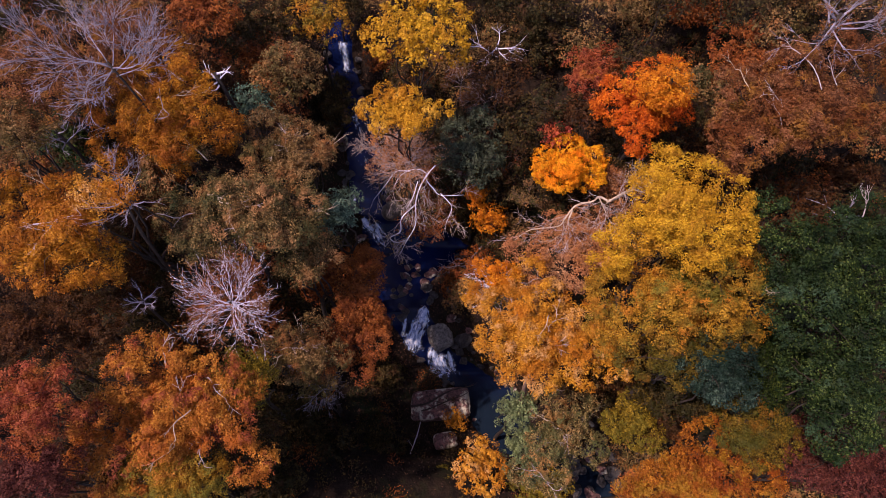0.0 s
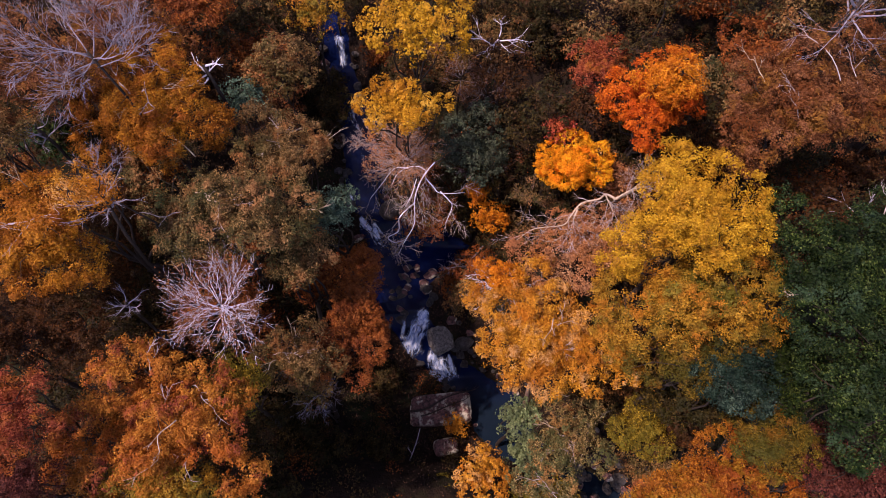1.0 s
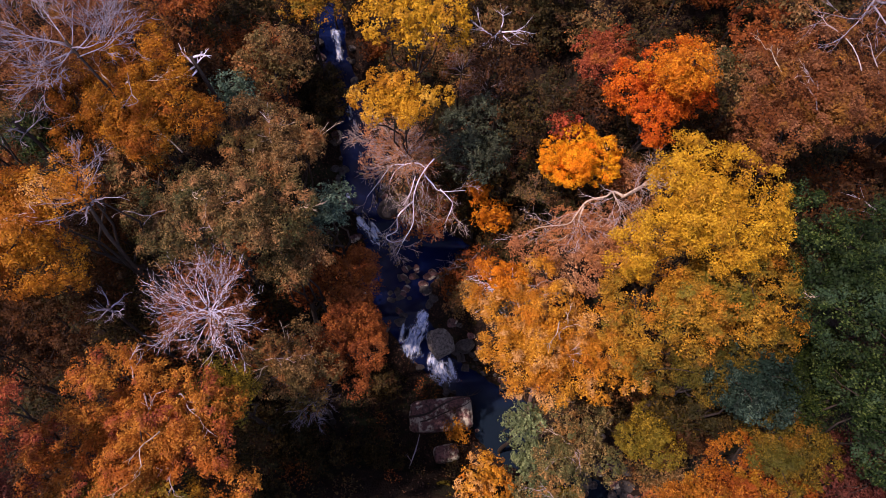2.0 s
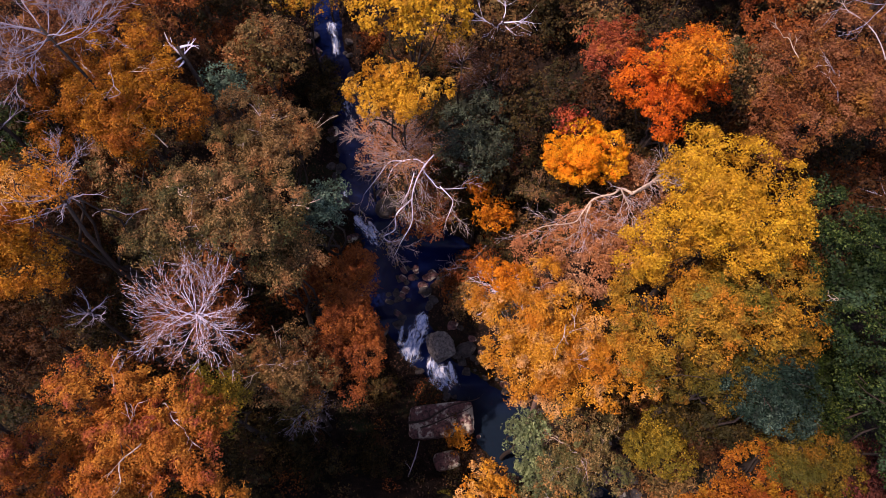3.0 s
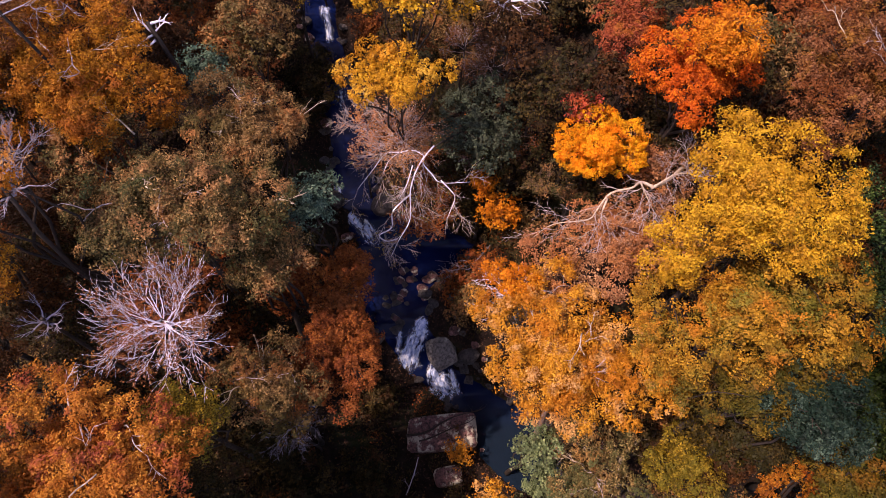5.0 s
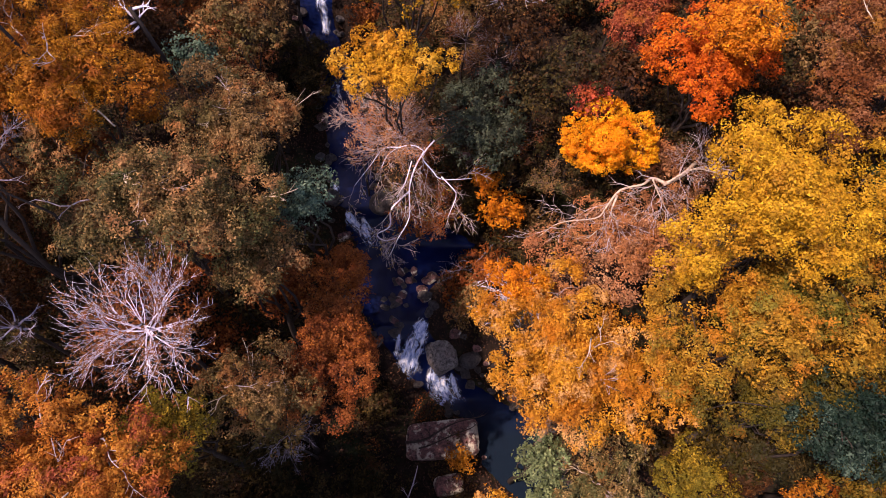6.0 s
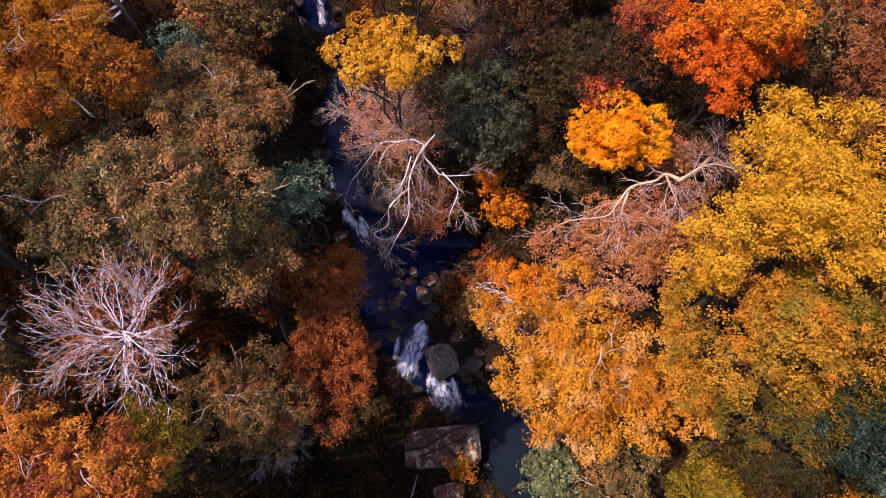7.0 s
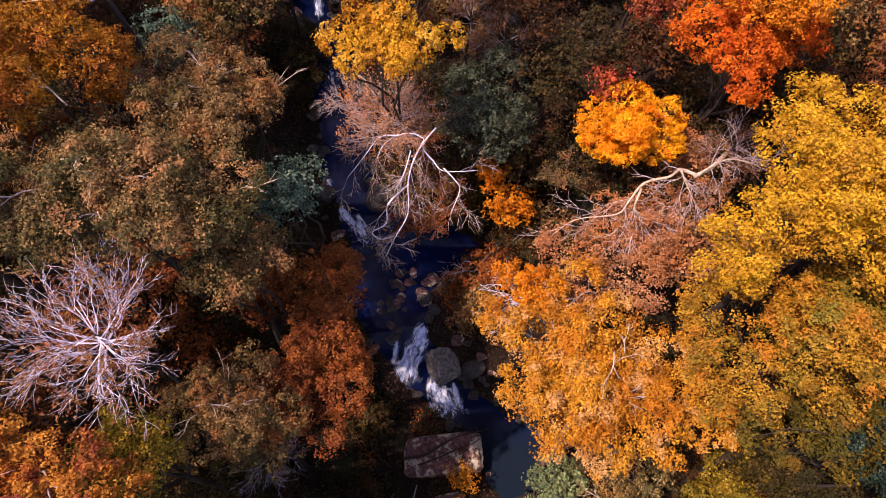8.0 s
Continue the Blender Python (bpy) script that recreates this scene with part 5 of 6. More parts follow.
broadleaf("sapling", "dark olive sapling growing on the sloping bank", 0.35, 2.39, 4.74, (1.06, 0.99, 0.85), SHADED_OLIVE, leaf=0.125, dense=0.58, limbs=3, lobes=5)
broadleaf("sapling", "dark olive sapling filling a gap in the wood", 3.26, 1.95, 5.50, (1.76, 1.88, 1.41), SHADED_OLIVE, leaf=0.125, dense=0.48, limbs=3, lobes=5)
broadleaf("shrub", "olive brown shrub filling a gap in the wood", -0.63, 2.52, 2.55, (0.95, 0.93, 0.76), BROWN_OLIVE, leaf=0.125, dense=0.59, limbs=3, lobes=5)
broadleaf("sapling", "dark olive sapling in the shade of taller trees", 6.00, 0.55, 6.00, (1.20, 1.19, 0.96), SHADED_OLIVE, leaf=0.125, dense=0.52, limbs=3, lobes=5)
broadleaf("sapling", "dark olive sapling growing on the sloping bank", 7.60, -0.07, 7.08, (1.54, 1.40, 1.23), SHADED_OLIVE, leaf=0.125, dense=0.58, limbs=3, lobes=5)
broadleaf("shrub", "dark rust shrub in the shade of taller trees", 0.48, 2.06, 1.24, (1.03, 1.05, 0.82), SHADED_RUST, leaf=0.125, dense=0.54, limbs=3, lobes=5)
broadleaf("shrub", "dark olive shrub growing on the sloping bank", 1.53, 1.86, 1.62, (1.07, 0.99, 0.86), SHADED_OLIVE, leaf=0.125, dense=0.58, limbs=3, lobes=5)
broadleaf("sapling", "dark rust sapling filling a gap in the wood", 16.93, -2.96, 10.60, (1.63, 1.44, 1.30), SHADED_RUST, leaf=0.125, dense=0.57, limbs=3, lobes=5)
broadleaf("sapling", "dark olive sapling filling a gap in the wood", 19.76, -2.68, 10.15, (1.66, 1.45, 1.33), SHADED_OLIVE, leaf=0.125, dense=0.47, limbs=3, lobes=5)
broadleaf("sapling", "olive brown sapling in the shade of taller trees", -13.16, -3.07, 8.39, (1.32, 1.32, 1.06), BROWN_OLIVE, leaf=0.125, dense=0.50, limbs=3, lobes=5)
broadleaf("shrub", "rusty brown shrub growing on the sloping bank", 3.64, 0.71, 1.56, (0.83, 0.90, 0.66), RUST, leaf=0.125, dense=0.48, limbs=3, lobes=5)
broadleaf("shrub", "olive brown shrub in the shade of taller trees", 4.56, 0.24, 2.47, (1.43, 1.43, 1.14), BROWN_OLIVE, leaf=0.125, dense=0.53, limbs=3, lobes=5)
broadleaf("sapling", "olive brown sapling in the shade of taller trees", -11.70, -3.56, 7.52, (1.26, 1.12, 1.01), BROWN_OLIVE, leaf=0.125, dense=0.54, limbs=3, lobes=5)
broadleaf("shrub", "dark olive shrub in the shade of taller trees", 3.51, -0.78, 2.17, (1.60, 1.43, 1.28), SHADED_OLIVE, leaf=0.125, dense=0.52, limbs=3, lobes=5)
broadleaf("sapling", "dark olive sapling growing on the sloping bank", -16.77, -4.97, 8.47, (1.36, 1.29, 1.08), SHADED_OLIVE, leaf=0.125, dense=0.54, limbs=3, lobes=5)
broadleaf("sapling", "dark olive sapling filling a gap in the wood", -13.81, -4.73, 8.00, (1.69, 1.54, 1.35), SHADED_OLIVE, leaf=0.125, dense=0.50, limbs=3, lobes=5)
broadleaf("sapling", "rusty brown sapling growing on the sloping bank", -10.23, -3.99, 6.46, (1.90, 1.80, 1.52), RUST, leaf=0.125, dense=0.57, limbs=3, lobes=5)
broadleaf("sapling", "dark olive sapling filling a gap in the wood", -8.82, -4.23, 4.82, (1.49, 1.33, 1.19), SHADED_OLIVE, leaf=0.125, dense=0.53, limbs=3, lobes=5)
broadleaf("sapling", "dark olive sapling filling a gap in the wood", -14.99, -5.92, 6.50, (1.63, 1.77, 1.30), SHADED_OLIVE, leaf=0.125, dense=0.54, limbs=3, lobes=5)
broadleaf("sapling", "olive brown sapling growing on the sloping bank", -13.94, -6.13, 4.64, (1.25, 1.31, 1.00), BROWN_OLIVE, leaf=0.125, dense=0.59, limbs=3, lobes=5)
broadleaf("sapling", "rusty brown sapling growing on the sloping bank", -9.60, -6.01, 4.38, (1.54, 1.61, 1.23), RUST, leaf=0.125, dense=0.47, limbs=3, lobes=5)
broadleaf("sapling", "dark olive sapling in the shade of taller trees", -8.10, -5.54, 3.09, (1.41, 1.34, 1.13), SHADED_OLIVE, leaf=0.125, dense=0.54, limbs=3, lobes=5)
broadleaf("sapling", "dark olive sapling in the shade of taller trees", -14.88, -7.50, 5.95, (1.70, 1.67, 1.36), SHADED_OLIVE, leaf=0.125, dense=0.47, limbs=3, lobes=5)
broadleaf("sapling", "olive brown sapling in the shade of taller trees", -13.20, -6.81, 3.89, (1.22, 1.08, 0.98), BROWN_OLIVE, leaf=0.125, dense=0.46, limbs=3, lobes=5)
broadleaf("sapling", "dark olive sapling growing on the sloping bank", -10.87, -7.32, 5.48, (1.40, 1.24, 1.12), SHADED_OLIVE, leaf=0.125, dense=0.51, limbs=3, lobes=5)
broadleaf("sapling", "dark olive sapling growing on the sloping bank", 9.17, -6.91, 1.56, (1.70, 1.60, 1.36), SHADED_OLIVE, leaf=0.125, dense=0.45, limbs=3, lobes=5)
broadleaf("sapling", "dark rust sapling in the shade of taller trees", 18.57, -8.38, 6.66, (1.31, 1.18, 1.05), SHADED_RUST, leaf=0.125, dense=0.49, limbs=3, lobes=5)
broadleaf("sapling", "dark olive sapling filling a gap in the wood", -12.42, -8.96, 5.09, (1.46, 1.43, 1.17), SHADED_OLIVE, leaf=0.125, dense=0.53, limbs=3, lobes=5)
broadleaf("sapling", "dark olive sapling filling a gap in the wood", 10.78, -8.05, 2.16, (1.48, 1.28, 1.18), SHADED_OLIVE, leaf=0.125, dense=0.60, limbs=3, lobes=5)
broadleaf("sapling", "dark olive sapling in the shade of taller trees", -17.40, -10.09, 6.18, (1.67, 1.46, 1.34), SHADED_OLIVE, leaf=0.125, dense=0.47, limbs=3, lobes=5)
broadleaf("shrub", "dark olive shrub growing on the sloping bank", 7.71, -8.18, -1.33, (0.80, 0.69, 0.64), SHADED_OLIVE, leaf=0.125, dense=0.59, limbs=3, lobes=5)
broadleaf("sapling", "dark rust sapling growing on the sloping bank", 8.11, -8.75, 1.07, (1.07, 1.09, 0.85), SHADED_RUST, leaf=0.125, dense=0.59, limbs=3, lobes=5)
broadleaf("sapling", "dark olive sapling growing on the sloping bank", 14.63, -10.53, 5.06, (1.47, 1.46, 1.17), SHADED_OLIVE, leaf=0.125, dense=0.47, limbs=3, lobes=5)
broadleaf("sapling", "olive brown sapling growing on the sloping bank", 11.24, -11.68, 1.96, (1.84, 1.94, 1.47), BROWN_OLIVE, leaf=0.125, dense=0.51, limbs=3, lobes=5)
broadleaf("sapling", "dark rust sapling filling a gap in the wood", -15.42, -13.45, 8.38, (1.77, 1.77, 1.42), SHADED_RUST, leaf=0.125, dense=0.57, limbs=3, lobes=5)
broadleaf("sapling", "dark rust sapling growing on the sloping bank", 15.93, -12.70, 3.15, (1.75, 1.85, 1.40), SHADED_RUST, leaf=0.125, dense=0.57, limbs=3, lobes=5)
broadleaf("shrub", "olive brown shrub in the shade of taller trees", 11.66, -12.88, -2.84, (0.87, 0.88, 0.70), BROWN_OLIVE, leaf=0.125, dense=0.55, limbs=3, lobes=5)
broadleaf("shrub", "olive brown shrub in the shade of taller trees", 12.30, -12.99, -1.77, (0.96, 0.86, 0.77), BROWN_OLIVE, leaf=0.125, dense=0.46, limbs=3, lobes=5)
broadleaf("sapling", "dark olive sapling in the shade of taller trees", 17.44, -13.53, 3.23, (1.78, 1.60, 1.42), SHADED_OLIVE, leaf=0.125, dense=0.46, limbs=3, lobes=5)
broadleaf("sapling", "olive brown sapling in the shade of taller trees", 18.51, -14.39, 3.95, (1.84, 1.79, 1.47), BROWN_OLIVE, leaf=0.125, dense=0.58, limbs=3, lobes=5)
broadleaf("sapling", "dark olive sapling in the shade of taller trees", -11.74, 8.48, 10.20, (1.79, 1.80, 1.43), SHADED_OLIVE, leaf=0.125, dense=0.54, limbs=3, lobes=5)
broadleaf("sapling", "dark olive sapling in the shade of taller trees", 17.68, 1.11, 8.76, (1.71, 1.66, 1.37), SHADED_OLIVE, leaf=0.125, dense=0.47, limbs=3, lobes=5)
broadleaf("shrub", "olive brown shrub filling a gap in the wood", -1.46, 2.91, 2.87, (1.07, 1.14, 0.85), BROWN_OLIVE, leaf=0.125, dense=0.54, limbs=3, lobes=5)
broadleaf("sapling", "rusty brown sapling in the shade of taller trees", -17.83, -2.62, 8.84, (1.32, 1.37, 1.06), RUST, leaf=0.125, dense=0.58, limbs=3, lobes=5)
broadleaf("shrub", "dark olive shrub growing on the sloping bank", -6.92, -0.43, 1.31, (1.01, 1.03, 0.81), SHADED_OLIVE, leaf=0.125, dense=0.50, limbs=3, lobes=5)
broadleaf("sapling", "dark rust sapling filling a gap in the wood", 16.35, -3.86, 8.52, (1.54, 1.43, 1.23), SHADED_RUST, leaf=0.125, dense=0.59, limbs=3, lobes=5)
broadleaf("shrub", "rusty brown shrub filling a gap in the wood", 2.13, -1.65, 1.86, (1.08, 1.12, 0.86), RUST, leaf=0.125, dense=0.48, limbs=3, lobes=5)
broadleaf("sapling", "dark olive sapling filling a gap in the wood", -17.07, -6.01, 6.10, (1.26, 1.26, 1.01), SHADED_OLIVE, leaf=0.125, dense=0.55, limbs=3, lobes=5)
broadleaf("sapling", "olive brown sapling in the shade of taller trees", 11.81, -8.33, 3.54, (1.63, 1.77, 1.30), BROWN_OLIVE, leaf=0.125, dense=0.57, limbs=3, lobes=5)
broadleaf("sapling", "olive brown sapling growing on the sloping bank", 9.13, -8.75, 1.93, (1.69, 1.53, 1.35), BROWN_OLIVE, leaf=0.125, dense=0.55, limbs=3, lobes=5)
broadleaf("sapling", "dark rust sapling filling a gap in the wood", -13.81, -10.28, 6.33, (1.65, 1.64, 1.32), SHADED_RUST, leaf=0.125, dense=0.48, limbs=3, lobes=5)
broadleaf("sapling", "dark olive sapling in the shade of taller trees", -9.42, -10.45, 3.25, (1.56, 1.64, 1.25), SHADED_OLIVE, leaf=0.125, dense=0.50, limbs=3, lobes=5)
broadleaf("sapling", "dark olive sapling growing on the sloping bank", -2.08, 7.74, 8.48, (0.97, 0.85, 0.78), SHADED_OLIVE, leaf=0.125, dense=0.58, limbs=3, lobes=5)
broadleaf("shrub", "dark olive shrub in the shade of taller trees", -8.65, 9.27, 5.04, (1.02, 1.03, 0.81), SHADED_OLIVE, leaf=0.125, dense=0.49, limbs=3, lobes=5)
broadleaf("sapling", "olive brown sapling in the shade of taller trees", 13.48, 2.73, 11.82, (1.64, 1.47, 1.31), BROWN_OLIVE, leaf=0.125, dense=0.48, limbs=3, lobes=5)
broadleaf("sapling", "dark olive sapling growing on the sloping bank", -13.76, 2.03, 9.59, (1.87, 2.01, 1.49), SHADED_OLIVE, leaf=0.125, dense=0.56, limbs=3, lobes=5)
broadleaf("sapling", "dark olive sapling in the shade of taller trees", 10.85, 1.28, 8.15, (1.79, 1.88, 1.43), SHADED_OLIVE, leaf=0.125, dense=0.51, limbs=3, lobes=5)
broadleaf("sapling", "dark olive sapling filling a gap in the wood", 0.90, 1.88, 3.48, (0.95, 0.91, 0.76), SHADED_OLIVE, leaf=0.125, dense=0.51, limbs=3, lobes=5)
broadleaf("sapling", "dark olive sapling in the shade of taller trees", 10.04, 0.10, 6.43, (1.84, 1.73, 1.47), SHADED_OLIVE, leaf=0.125, dense=0.49, limbs=3, lobes=5)
broadleaf("sapling", "olive brown sapling filling a gap in the wood", 9.67, -3.26, 7.23, (1.81, 1.70, 1.44), BROWN_OLIVE, leaf=0.125, dense=0.56, limbs=3, lobes=5)
broadleaf("shrub", "olive brown shrub in the shade of taller trees", 1.67, -2.96, 1.36, (0.86, 0.94, 0.69), BROWN_OLIVE, leaf=0.125, dense=0.48, limbs=3, lobes=5)
broadleaf("shrub", "olive brown shrub growing on the sloping bank", 1.01, -3.22, -0.12, (0.86, 0.84, 0.69), BROWN_OLIVE, leaf=0.125, dense=0.46, limbs=3, lobes=5)
broadleaf("sapling", "rusty brown sapling in the shade of taller trees", -13.69, -7.59, 4.90, (1.70, 1.51, 1.36), RUST, leaf=0.125, dense=0.51, limbs=3, lobes=5)
broadleaf("sapling", "rusty brown sapling growing on the sloping bank", -8.45, -7.09, 2.84, (1.45, 1.28, 1.16), RUST, leaf=0.125, dense=0.45, limbs=3, lobes=5)
broadleaf("sapling", "dark rust sapling in the shade of taller trees", 10.20, -9.66, 3.01, (1.71, 1.50, 1.37), SHADED_RUST, leaf=0.125, dense=0.49, limbs=3, lobes=5)
broadleaf("sapling", "rusty brown sapling in the shade of taller trees", -12.16, -10.46, 5.32, (1.83, 2.00, 1.46), RUST, leaf=0.125, dense=0.53, limbs=3, lobes=5)

# the wood goes on behind and beside the camera: unseen trees added for shade
broadleaf("tree", "ochre tree added out of view to shade the wood", -27.64, -20.15, 12.14, (2.68, 2.68, 2.28), OCHRE, leaf=0.13, dense=0.8, limbs=4)
broadleaf("tree", "russet tree added out of view to shade the wood", -22.63, -21.31, 10.97, (2.67, 2.67, 2.27), RUSSET, leaf=0.13, dense=0.8, limbs=4)
broadleaf("tree", "olive tree added out of view to shade the wood", -18.43, -21.14, 9.47, (2.55, 2.55, 2.17), OLIVE, leaf=0.13, dense=0.8, limbs=4)
broadleaf("tree", "olive tree added out of view to shade the wood", -13.86, -20.96, 9.22, (2.74, 2.74, 2.33), OLIVE, leaf=0.13, dense=0.8, limbs=4)
broadleaf("tree", "olive tree added out of view to shade the wood", -9.08, -20.99, 8.24, (2.63, 2.63, 2.24), OLIVE, leaf=0.13, dense=0.8, limbs=4)
broadleaf("tree", "ochre tree added out of view to shade the wood", -3.86, -19.44, 8.11, (2.60, 2.60, 2.21), OCHRE, leaf=0.13, dense=0.8, limbs=4)
broadleaf("tree", "russet tree added out of view to shade the wood", 1.37, -20.21, 4.68, (2.99, 2.99, 2.54), RUSSET, leaf=0.13, dense=0.8, limbs=4)
broadleaf("tree", "ochre tree added out of view to shade the wood", 5.39, -21.85, 4.65, (2.86, 2.86, 2.43), OCHRE, leaf=0.13, dense=0.8, limbs=4)
broadleaf("tree", "russet tree added out of view to shade the wood", 10.22, -21.86, -0.01, (2.87, 2.87, 2.44), RUSSET, leaf=0.13, dense=0.8, limbs=4)
broadleaf("tree", "russet tree added out of view to shade the wood", 13.93, -21.83, -0.40, (2.58, 2.58, 2.19), RUSSET, leaf=0.13, dense=0.8, limbs=4)
broadleaf("tree", "ochre tree added out of view to shade the wood", 19.29, -19.72, 4.13, (2.62, 2.62, 2.23), OCHRE, leaf=0.13, dense=0.8, limbs=4)
broadleaf("tree", "olive tree added out of view to shade the wood", 24.38, -21.14, 3.72, (2.53, 2.53, 2.15), OLIVE, leaf=0.13, dense=0.8, limbs=4)
broadleaf("tree", "ochre tree added out of view to shade the wood", 27.34, -20.70, 5.98, (2.26, 2.26, 1.92), OCHRE, leaf=0.13, dense=0.8, limbs=4)
broadleaf("tree", "russet tree added out of view to shade the wood", -29.51, -13.31, 14.44, (2.96, 2.96, 2.52), RUSSET, leaf=0.13, dense=0.8, limbs=4)
broadleaf("tree", "ochre tree added out of view to shade the wood", -28.00, -9.71, 10.98, (2.26, 2.26, 1.92), OCHRE, leaf=0.13, dense=0.8, limbs=4)
broadleaf("tree", "olive tree added out of view to shade the wood", -27.15, -6.36, 10.56, (2.62, 2.62, 2.23), OLIVE, leaf=0.13, dense=0.8, limbs=4)
broadleaf("tree", "ochre tree added out of view to shade the wood", -28.16, -2.34, 14.69, (2.61, 2.61, 2.22), OCHRE, leaf=0.13, dense=0.8, limbs=4)
broadleaf("tree", "olive tree added out of view to shade the wood", -30.27, 1.07, 14.20, (2.31, 2.31, 1.96), OLIVE, leaf=0.13, dense=0.8, limbs=4)
broadleaf("tree", "ochre tree added out of view to shade the wood", -28.70, 5.33, 17.24, (2.31, 2.31, 1.96), OCHRE, leaf=0.13, dense=0.8, limbs=4)
broadleaf("tree", "rust-coloured tree added out of view to shade the wood", -28.39, 7.81, 17.14, (2.23, 2.23, 1.90), RUST, leaf=0.13, dense=0.8, limbs=4)
broadleaf("tree", "olive tree added out of view to shade the wood", -27.79, 12.79, 19.28, (2.97, 2.97, 2.53), OLIVE, leaf=0.13, dense=0.8, limbs=4)
broadleaf("tree", "rust-coloured tree added out of view to shade the wood", -28.62, 15.90, 20.41, (2.70, 2.70, 2.29), RUST, leaf=0.13, dense=0.8, limbs=4)


# ---- rocks and fallen wood ----
def ground_rock(label, x, y, size, turn, material, lift=0.2, **more):
    return boulder("boulder", label, x, y, max(ground_z(x, y), float(level(y))) + size[2] * lift, size, turn, material, **more)


boulder("boulder", "large flat-topped reddish boulder with pale lichen", 0.05, -8.75, -4.75, (1.85, 0.95, 0.75), (4, -3, 6), RED_ROCK, boxy=0.3, rough_by=0.16, detail=5)
ground_rock("rounded grey speckled boulder in the stream", 0.05, -4.7, (0.85, 1.0, 0.8), (0, 0, 15), ROCK, 0.5, boxy=0.75, rough_by=0.3, detail=5)
ground_rock("dark angular boulder beside a cascade", 1.45, -4.9, (0.62, 0.5, 0.45), (0, 8, 20), WET_ROCK, 0.4, boxy=0.6)
ground_rock("low square boulder under a golden shrub", 0.35, -11.0, (0.75, 0.5, 0.4), (0, 5, 12), RED_ROCK, 0.3, boxy=0.55)
ground_rock("pale rock on the steep far bank", 2.95, 8.4, (0.5, 0.35, 0.4), (0, 0, 30), ROCK, 0.3, boxy=0.7)
ground_rock("dark wet boulder beside the upper fall", -3.2, 3.0, (0.8, 0.7, 0.6), (0, 0, 40), WET_ROCK, 0.3, boxy=0.75)
ground_rock("dark wet boulder under the fall", -5.9, 3.0, (0.6, 0.5, 0.5), (0, 0, 70), WET_ROCK, 0.3, boxy=0.75)
ground_rock("red-brown rock face above the pool", 0.2, 3.4, (1.6, 0.9, 0.9), (0, 0, 8), RED_ROCK, 0.1, boxy=0.7)

rock_rnd = random.Random(5)


def stone(label, x, y, s, group):
    return boulder("stone", label, x, y, max(ground_z(x, y), float(level(y)) - 0.05) + s * 0.1,
                   (s * rock_rnd.uniform(0.8, 1.5), s, s * rock_rnd.uniform(0.5, 0.8)), (rock_rnd.uniform(-15, 15), rock_rnd.uniform(-15, 15), rock_rnd.uniform(0, 180)),
                   rock_rnd.choice((WET_ROCK, WET_ROCK, WET_ROCK, RED_ROCK)), boxy=0.8, rough_by=0.25, group=group, detail=3)


for step in range(110):
    y = rock_rnd.uniform(-14, 13)
    side = rock_rnd.choice((-1, 1)) * rock_rnd.uniform(0.75, 1.3)
    stone("small wet dark stone at the stream edge", float(stream_x(y)) + side * float(half_width(y)), y, rock_rnd.uniform(0.1, 0.36), "stones along the stream")
for step in range(26):
    y = rock_rnd.uniform(-3.6, 0.2)
    stone("brown stone standing in shallow water", -2.2 + 0.25 * y + rock_rnd.gauss(0.3, 0.45), y, rock_rnd.uniform(0.1, 0.3), "stones in the shallows")
for step in range(44):
    y = rock_rnd.uniform(-7.2, 0.5)
    stone("loose reddish stone on the rocky bank", float(stream_x(y)) + float(half_width(y)) + rock_rnd.uniform(0.1, 1.9), y, rock_rnd.uniform(0.1, 0.3), "loose stones of the bank")
for step in range(34):
    stone("angular grey stone in the lower stream bed", rock_rnd.uniform(8.2, 12.2), rock_rnd.uniform(-14.8, -11.6), rock_rnd.uniform(0.15, 0.5), "stones of the lower bed")


def fallen_branch(label, a, b, radius, bark, twigs=4):
    SEED[0] += 1
    rnd = random.Random(SEED[0])
    line = curve_points(rnd, Vector((0, 0, 0)), Vector(b) - Vector(a), 0.06, 0.03, 10)
    verts, faces = [], []
    tube(line, taper(radius, radius * 0.4, 11), 7, verts, faces)
    thing = tagged(new("fallen_branch", mesh_of("fallen_branch", verts, faces, bark)), label, "branch")
    thing.location = a
    for i in range(twigs):
        paths, k = [], rnd.randint(3, 9)
        d = (line[k] - line[k - 1]).normalized() + Vector((rnd.gauss(0, 0.6), rnd.gauss(0, 0.6), rnd.uniform(-0.05, 0.3)))
        sprout(rnd, paths, line[k], d.normalized(), rnd.uniform(0.3, 0.7), radius * 0.4, 1, 0.6, 0.0)
        verts, faces = [], []
        for points, radii, deep in paths:
            tube(points, radii, 4, verts, faces)
        part_of("side_branch", mesh_of("side_branch", verts, faces, bark), thing)
    return thing


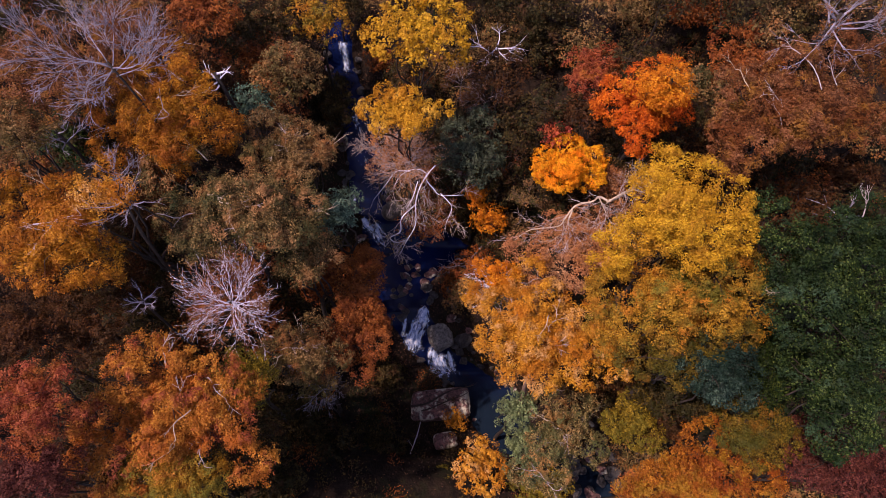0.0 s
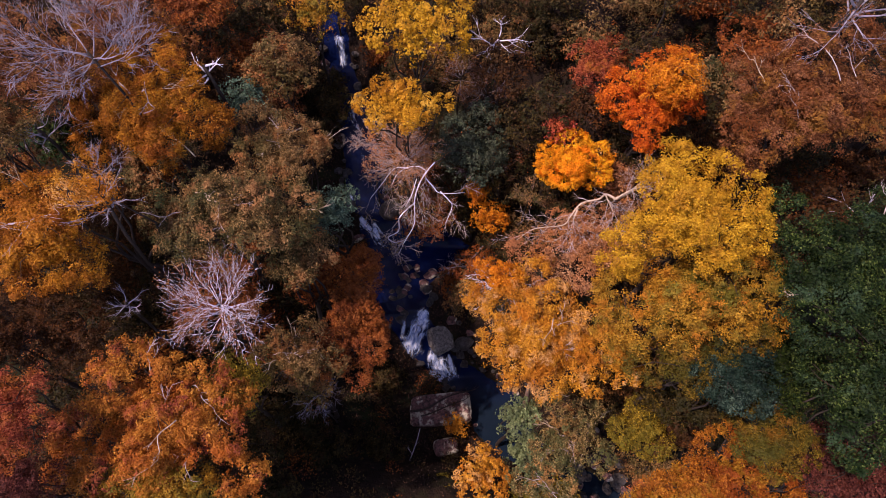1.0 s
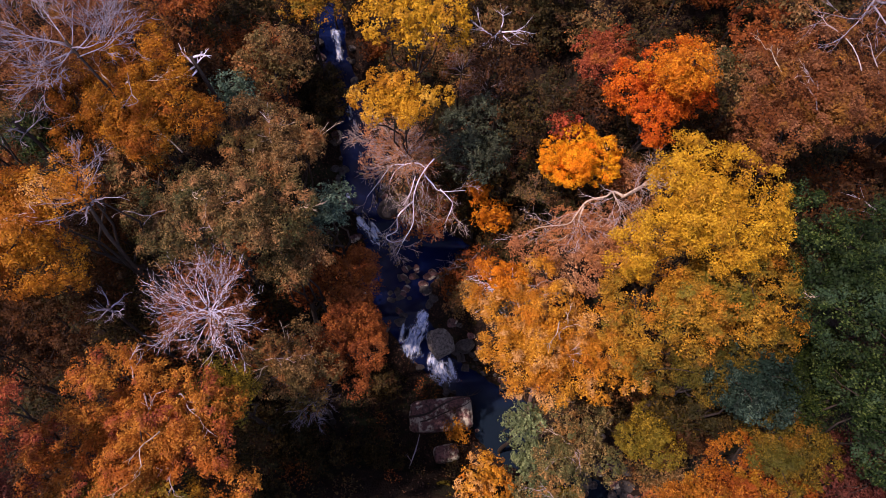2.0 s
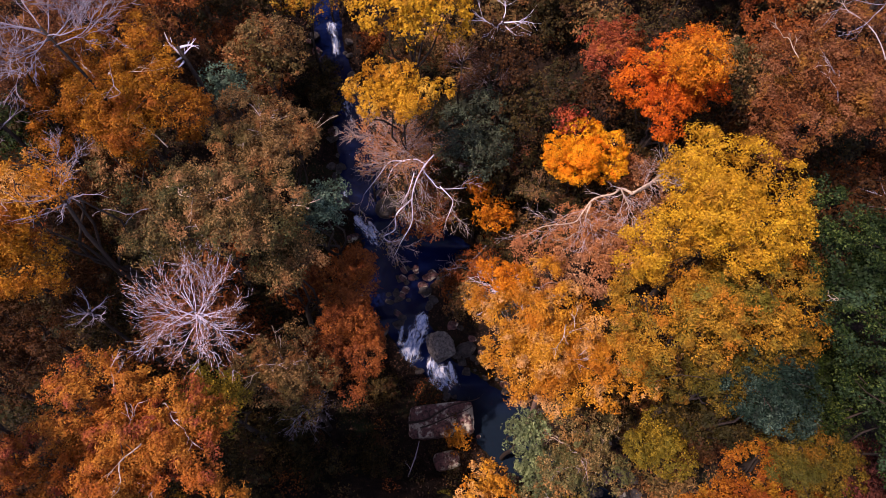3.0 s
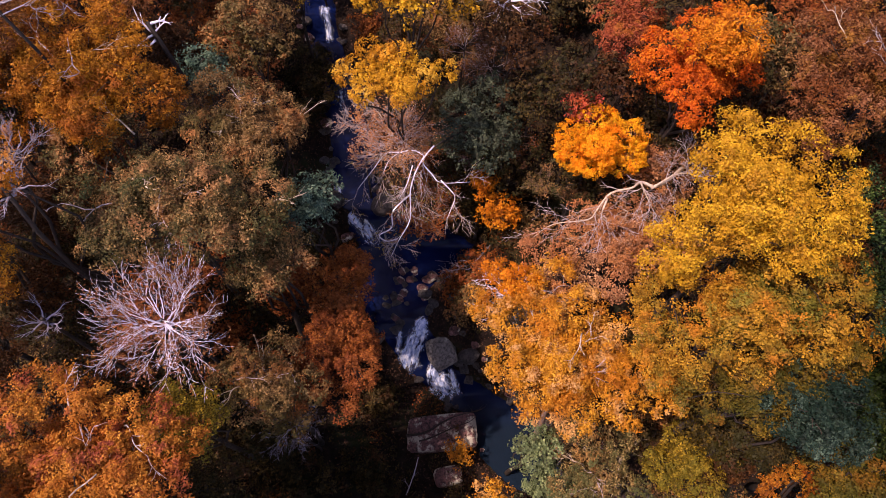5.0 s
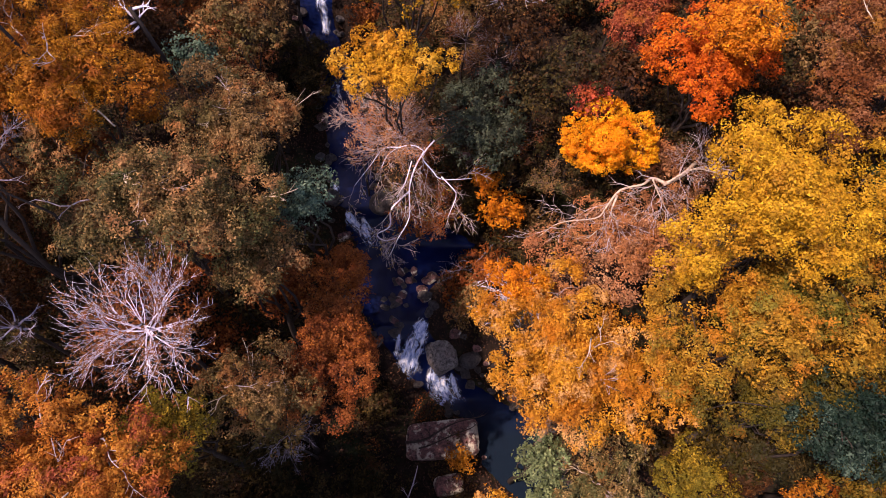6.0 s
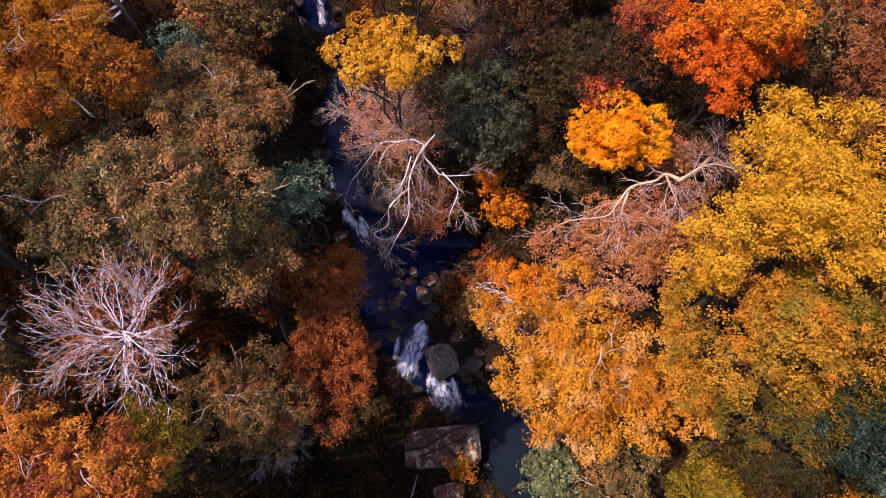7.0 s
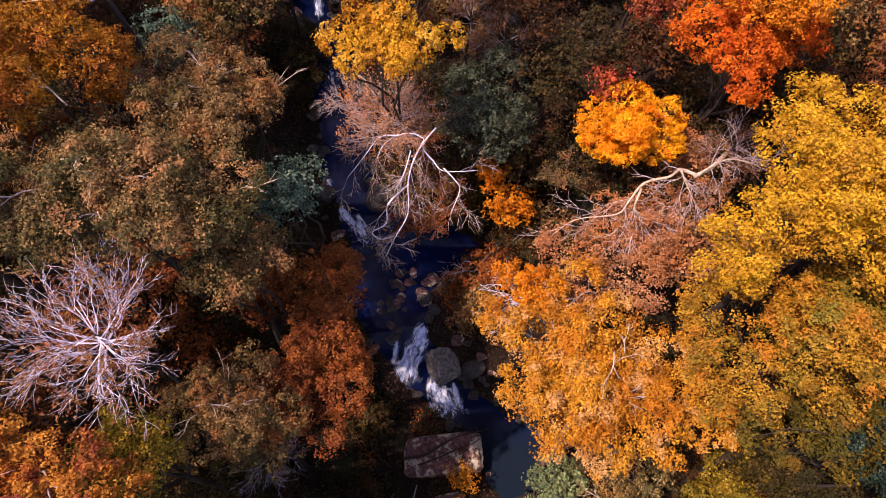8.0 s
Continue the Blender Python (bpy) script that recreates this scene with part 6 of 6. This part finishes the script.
fallen_branch("dead dark branch lying across a flat boulder", (-1.9, -9.0, -3.98), (2.0, -7.7, -4.0), 0.07, BARK)
fallen_branch("thin grey branch resting on a flat boulder", (-1.2, -9.3, -3.95), (1.9, -8.0, -3.97), 0.045, BARK)
fallen_branch("bare branch caught beside the cascade", (-0.9, -7.6, -4.6), (-0.2, -6.6, -4.3), 0.05, BARK, 2)
fallen_branch("dry pole standing in the ravine", (-2.3, -13.6, -3.6), (-1.2, -10.4, -1.6), 0.05, GREY_BARK, 3)
fallen_branch("dark fallen trunk on the slope", (4.4, 4.6, 2.6), (7.4, 7.0, 4.6), 0.2, BARK, 2)


# ---- undergrowth and fallen leaves ----
def undergrowth(name, label, material, patches, each, size, tall, seed):
    """Low plants in loose patches over the banks."""
    rng = np.random.default_rng(seed)
    places, facing = [], []
    while len(places) < patches:
        x, y = rng.uniform(-25, 25), rng.uniform(-18, 22)
        if abs(x - stream_x(y)) < half_width(y) + 0.5:
            continue
        r, h = rng.uniform(0.4, 1.1), rng.uniform(0.3, 1.0) * tall
        n = int(each * r * r * 1.6)
        ball = unit(rng.normal(0, 1, (n, 3))) * rng.uniform(0.2, 1, (n, 1)) ** 0.5
        ball[:, 2] = np.abs(ball[:, 2])
        places.append(np.array([x, y, ground_z(x, y)]) + ball * np.array([r, r, h]))
        facing.append(ball * 0.5 + np.array([0, 0, 0.7]))
    corners = leaf_blades(rng, np.concatenate(places), np.concatenate(facing), size)
    tagged(new(name, loose_of(name, corners, material)), label, "undergrowth", kind="stuff")


def fallen_leaves(count, seed):
    rng = np.random.default_rng(seed)
    y = rng.uniform(-16, 16, count)
    x = stream_x(y) + np.sign(rng.uniform(-1, 1, count)) * (half_width(y) * 0.95 + rng.gamma(1.2, 3.2, count))
    places = np.array([(a, b, ground_z(a, b) + 0.03) for a, b in zip(x, y)])
    corners = leaf_blades(rng, places, np.tile(np.array([0, 0, 1.6]), (count, 1)), 0.1)
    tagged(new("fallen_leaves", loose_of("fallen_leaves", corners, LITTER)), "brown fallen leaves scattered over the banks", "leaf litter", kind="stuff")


# Floor plants share the olive that is darkened to stand for shade
undergrowth("dark_undergrowth", "dark olive low plants covering the forest floor", SHADED_OLIVE, 620, 110, 0.12, 1.6, 21)
undergrowth("brown_undergrowth", "rust-brown ferns and saplings on the banks", RUST, 170, 170, 0.09, 1.4, 22)
undergrowth("green_undergrowth", "muted olive low plants on the banks", BROWN_OLIVE, 130, 170, 0.09, 1.4, 23)
fallen_leaves(26000, 24)
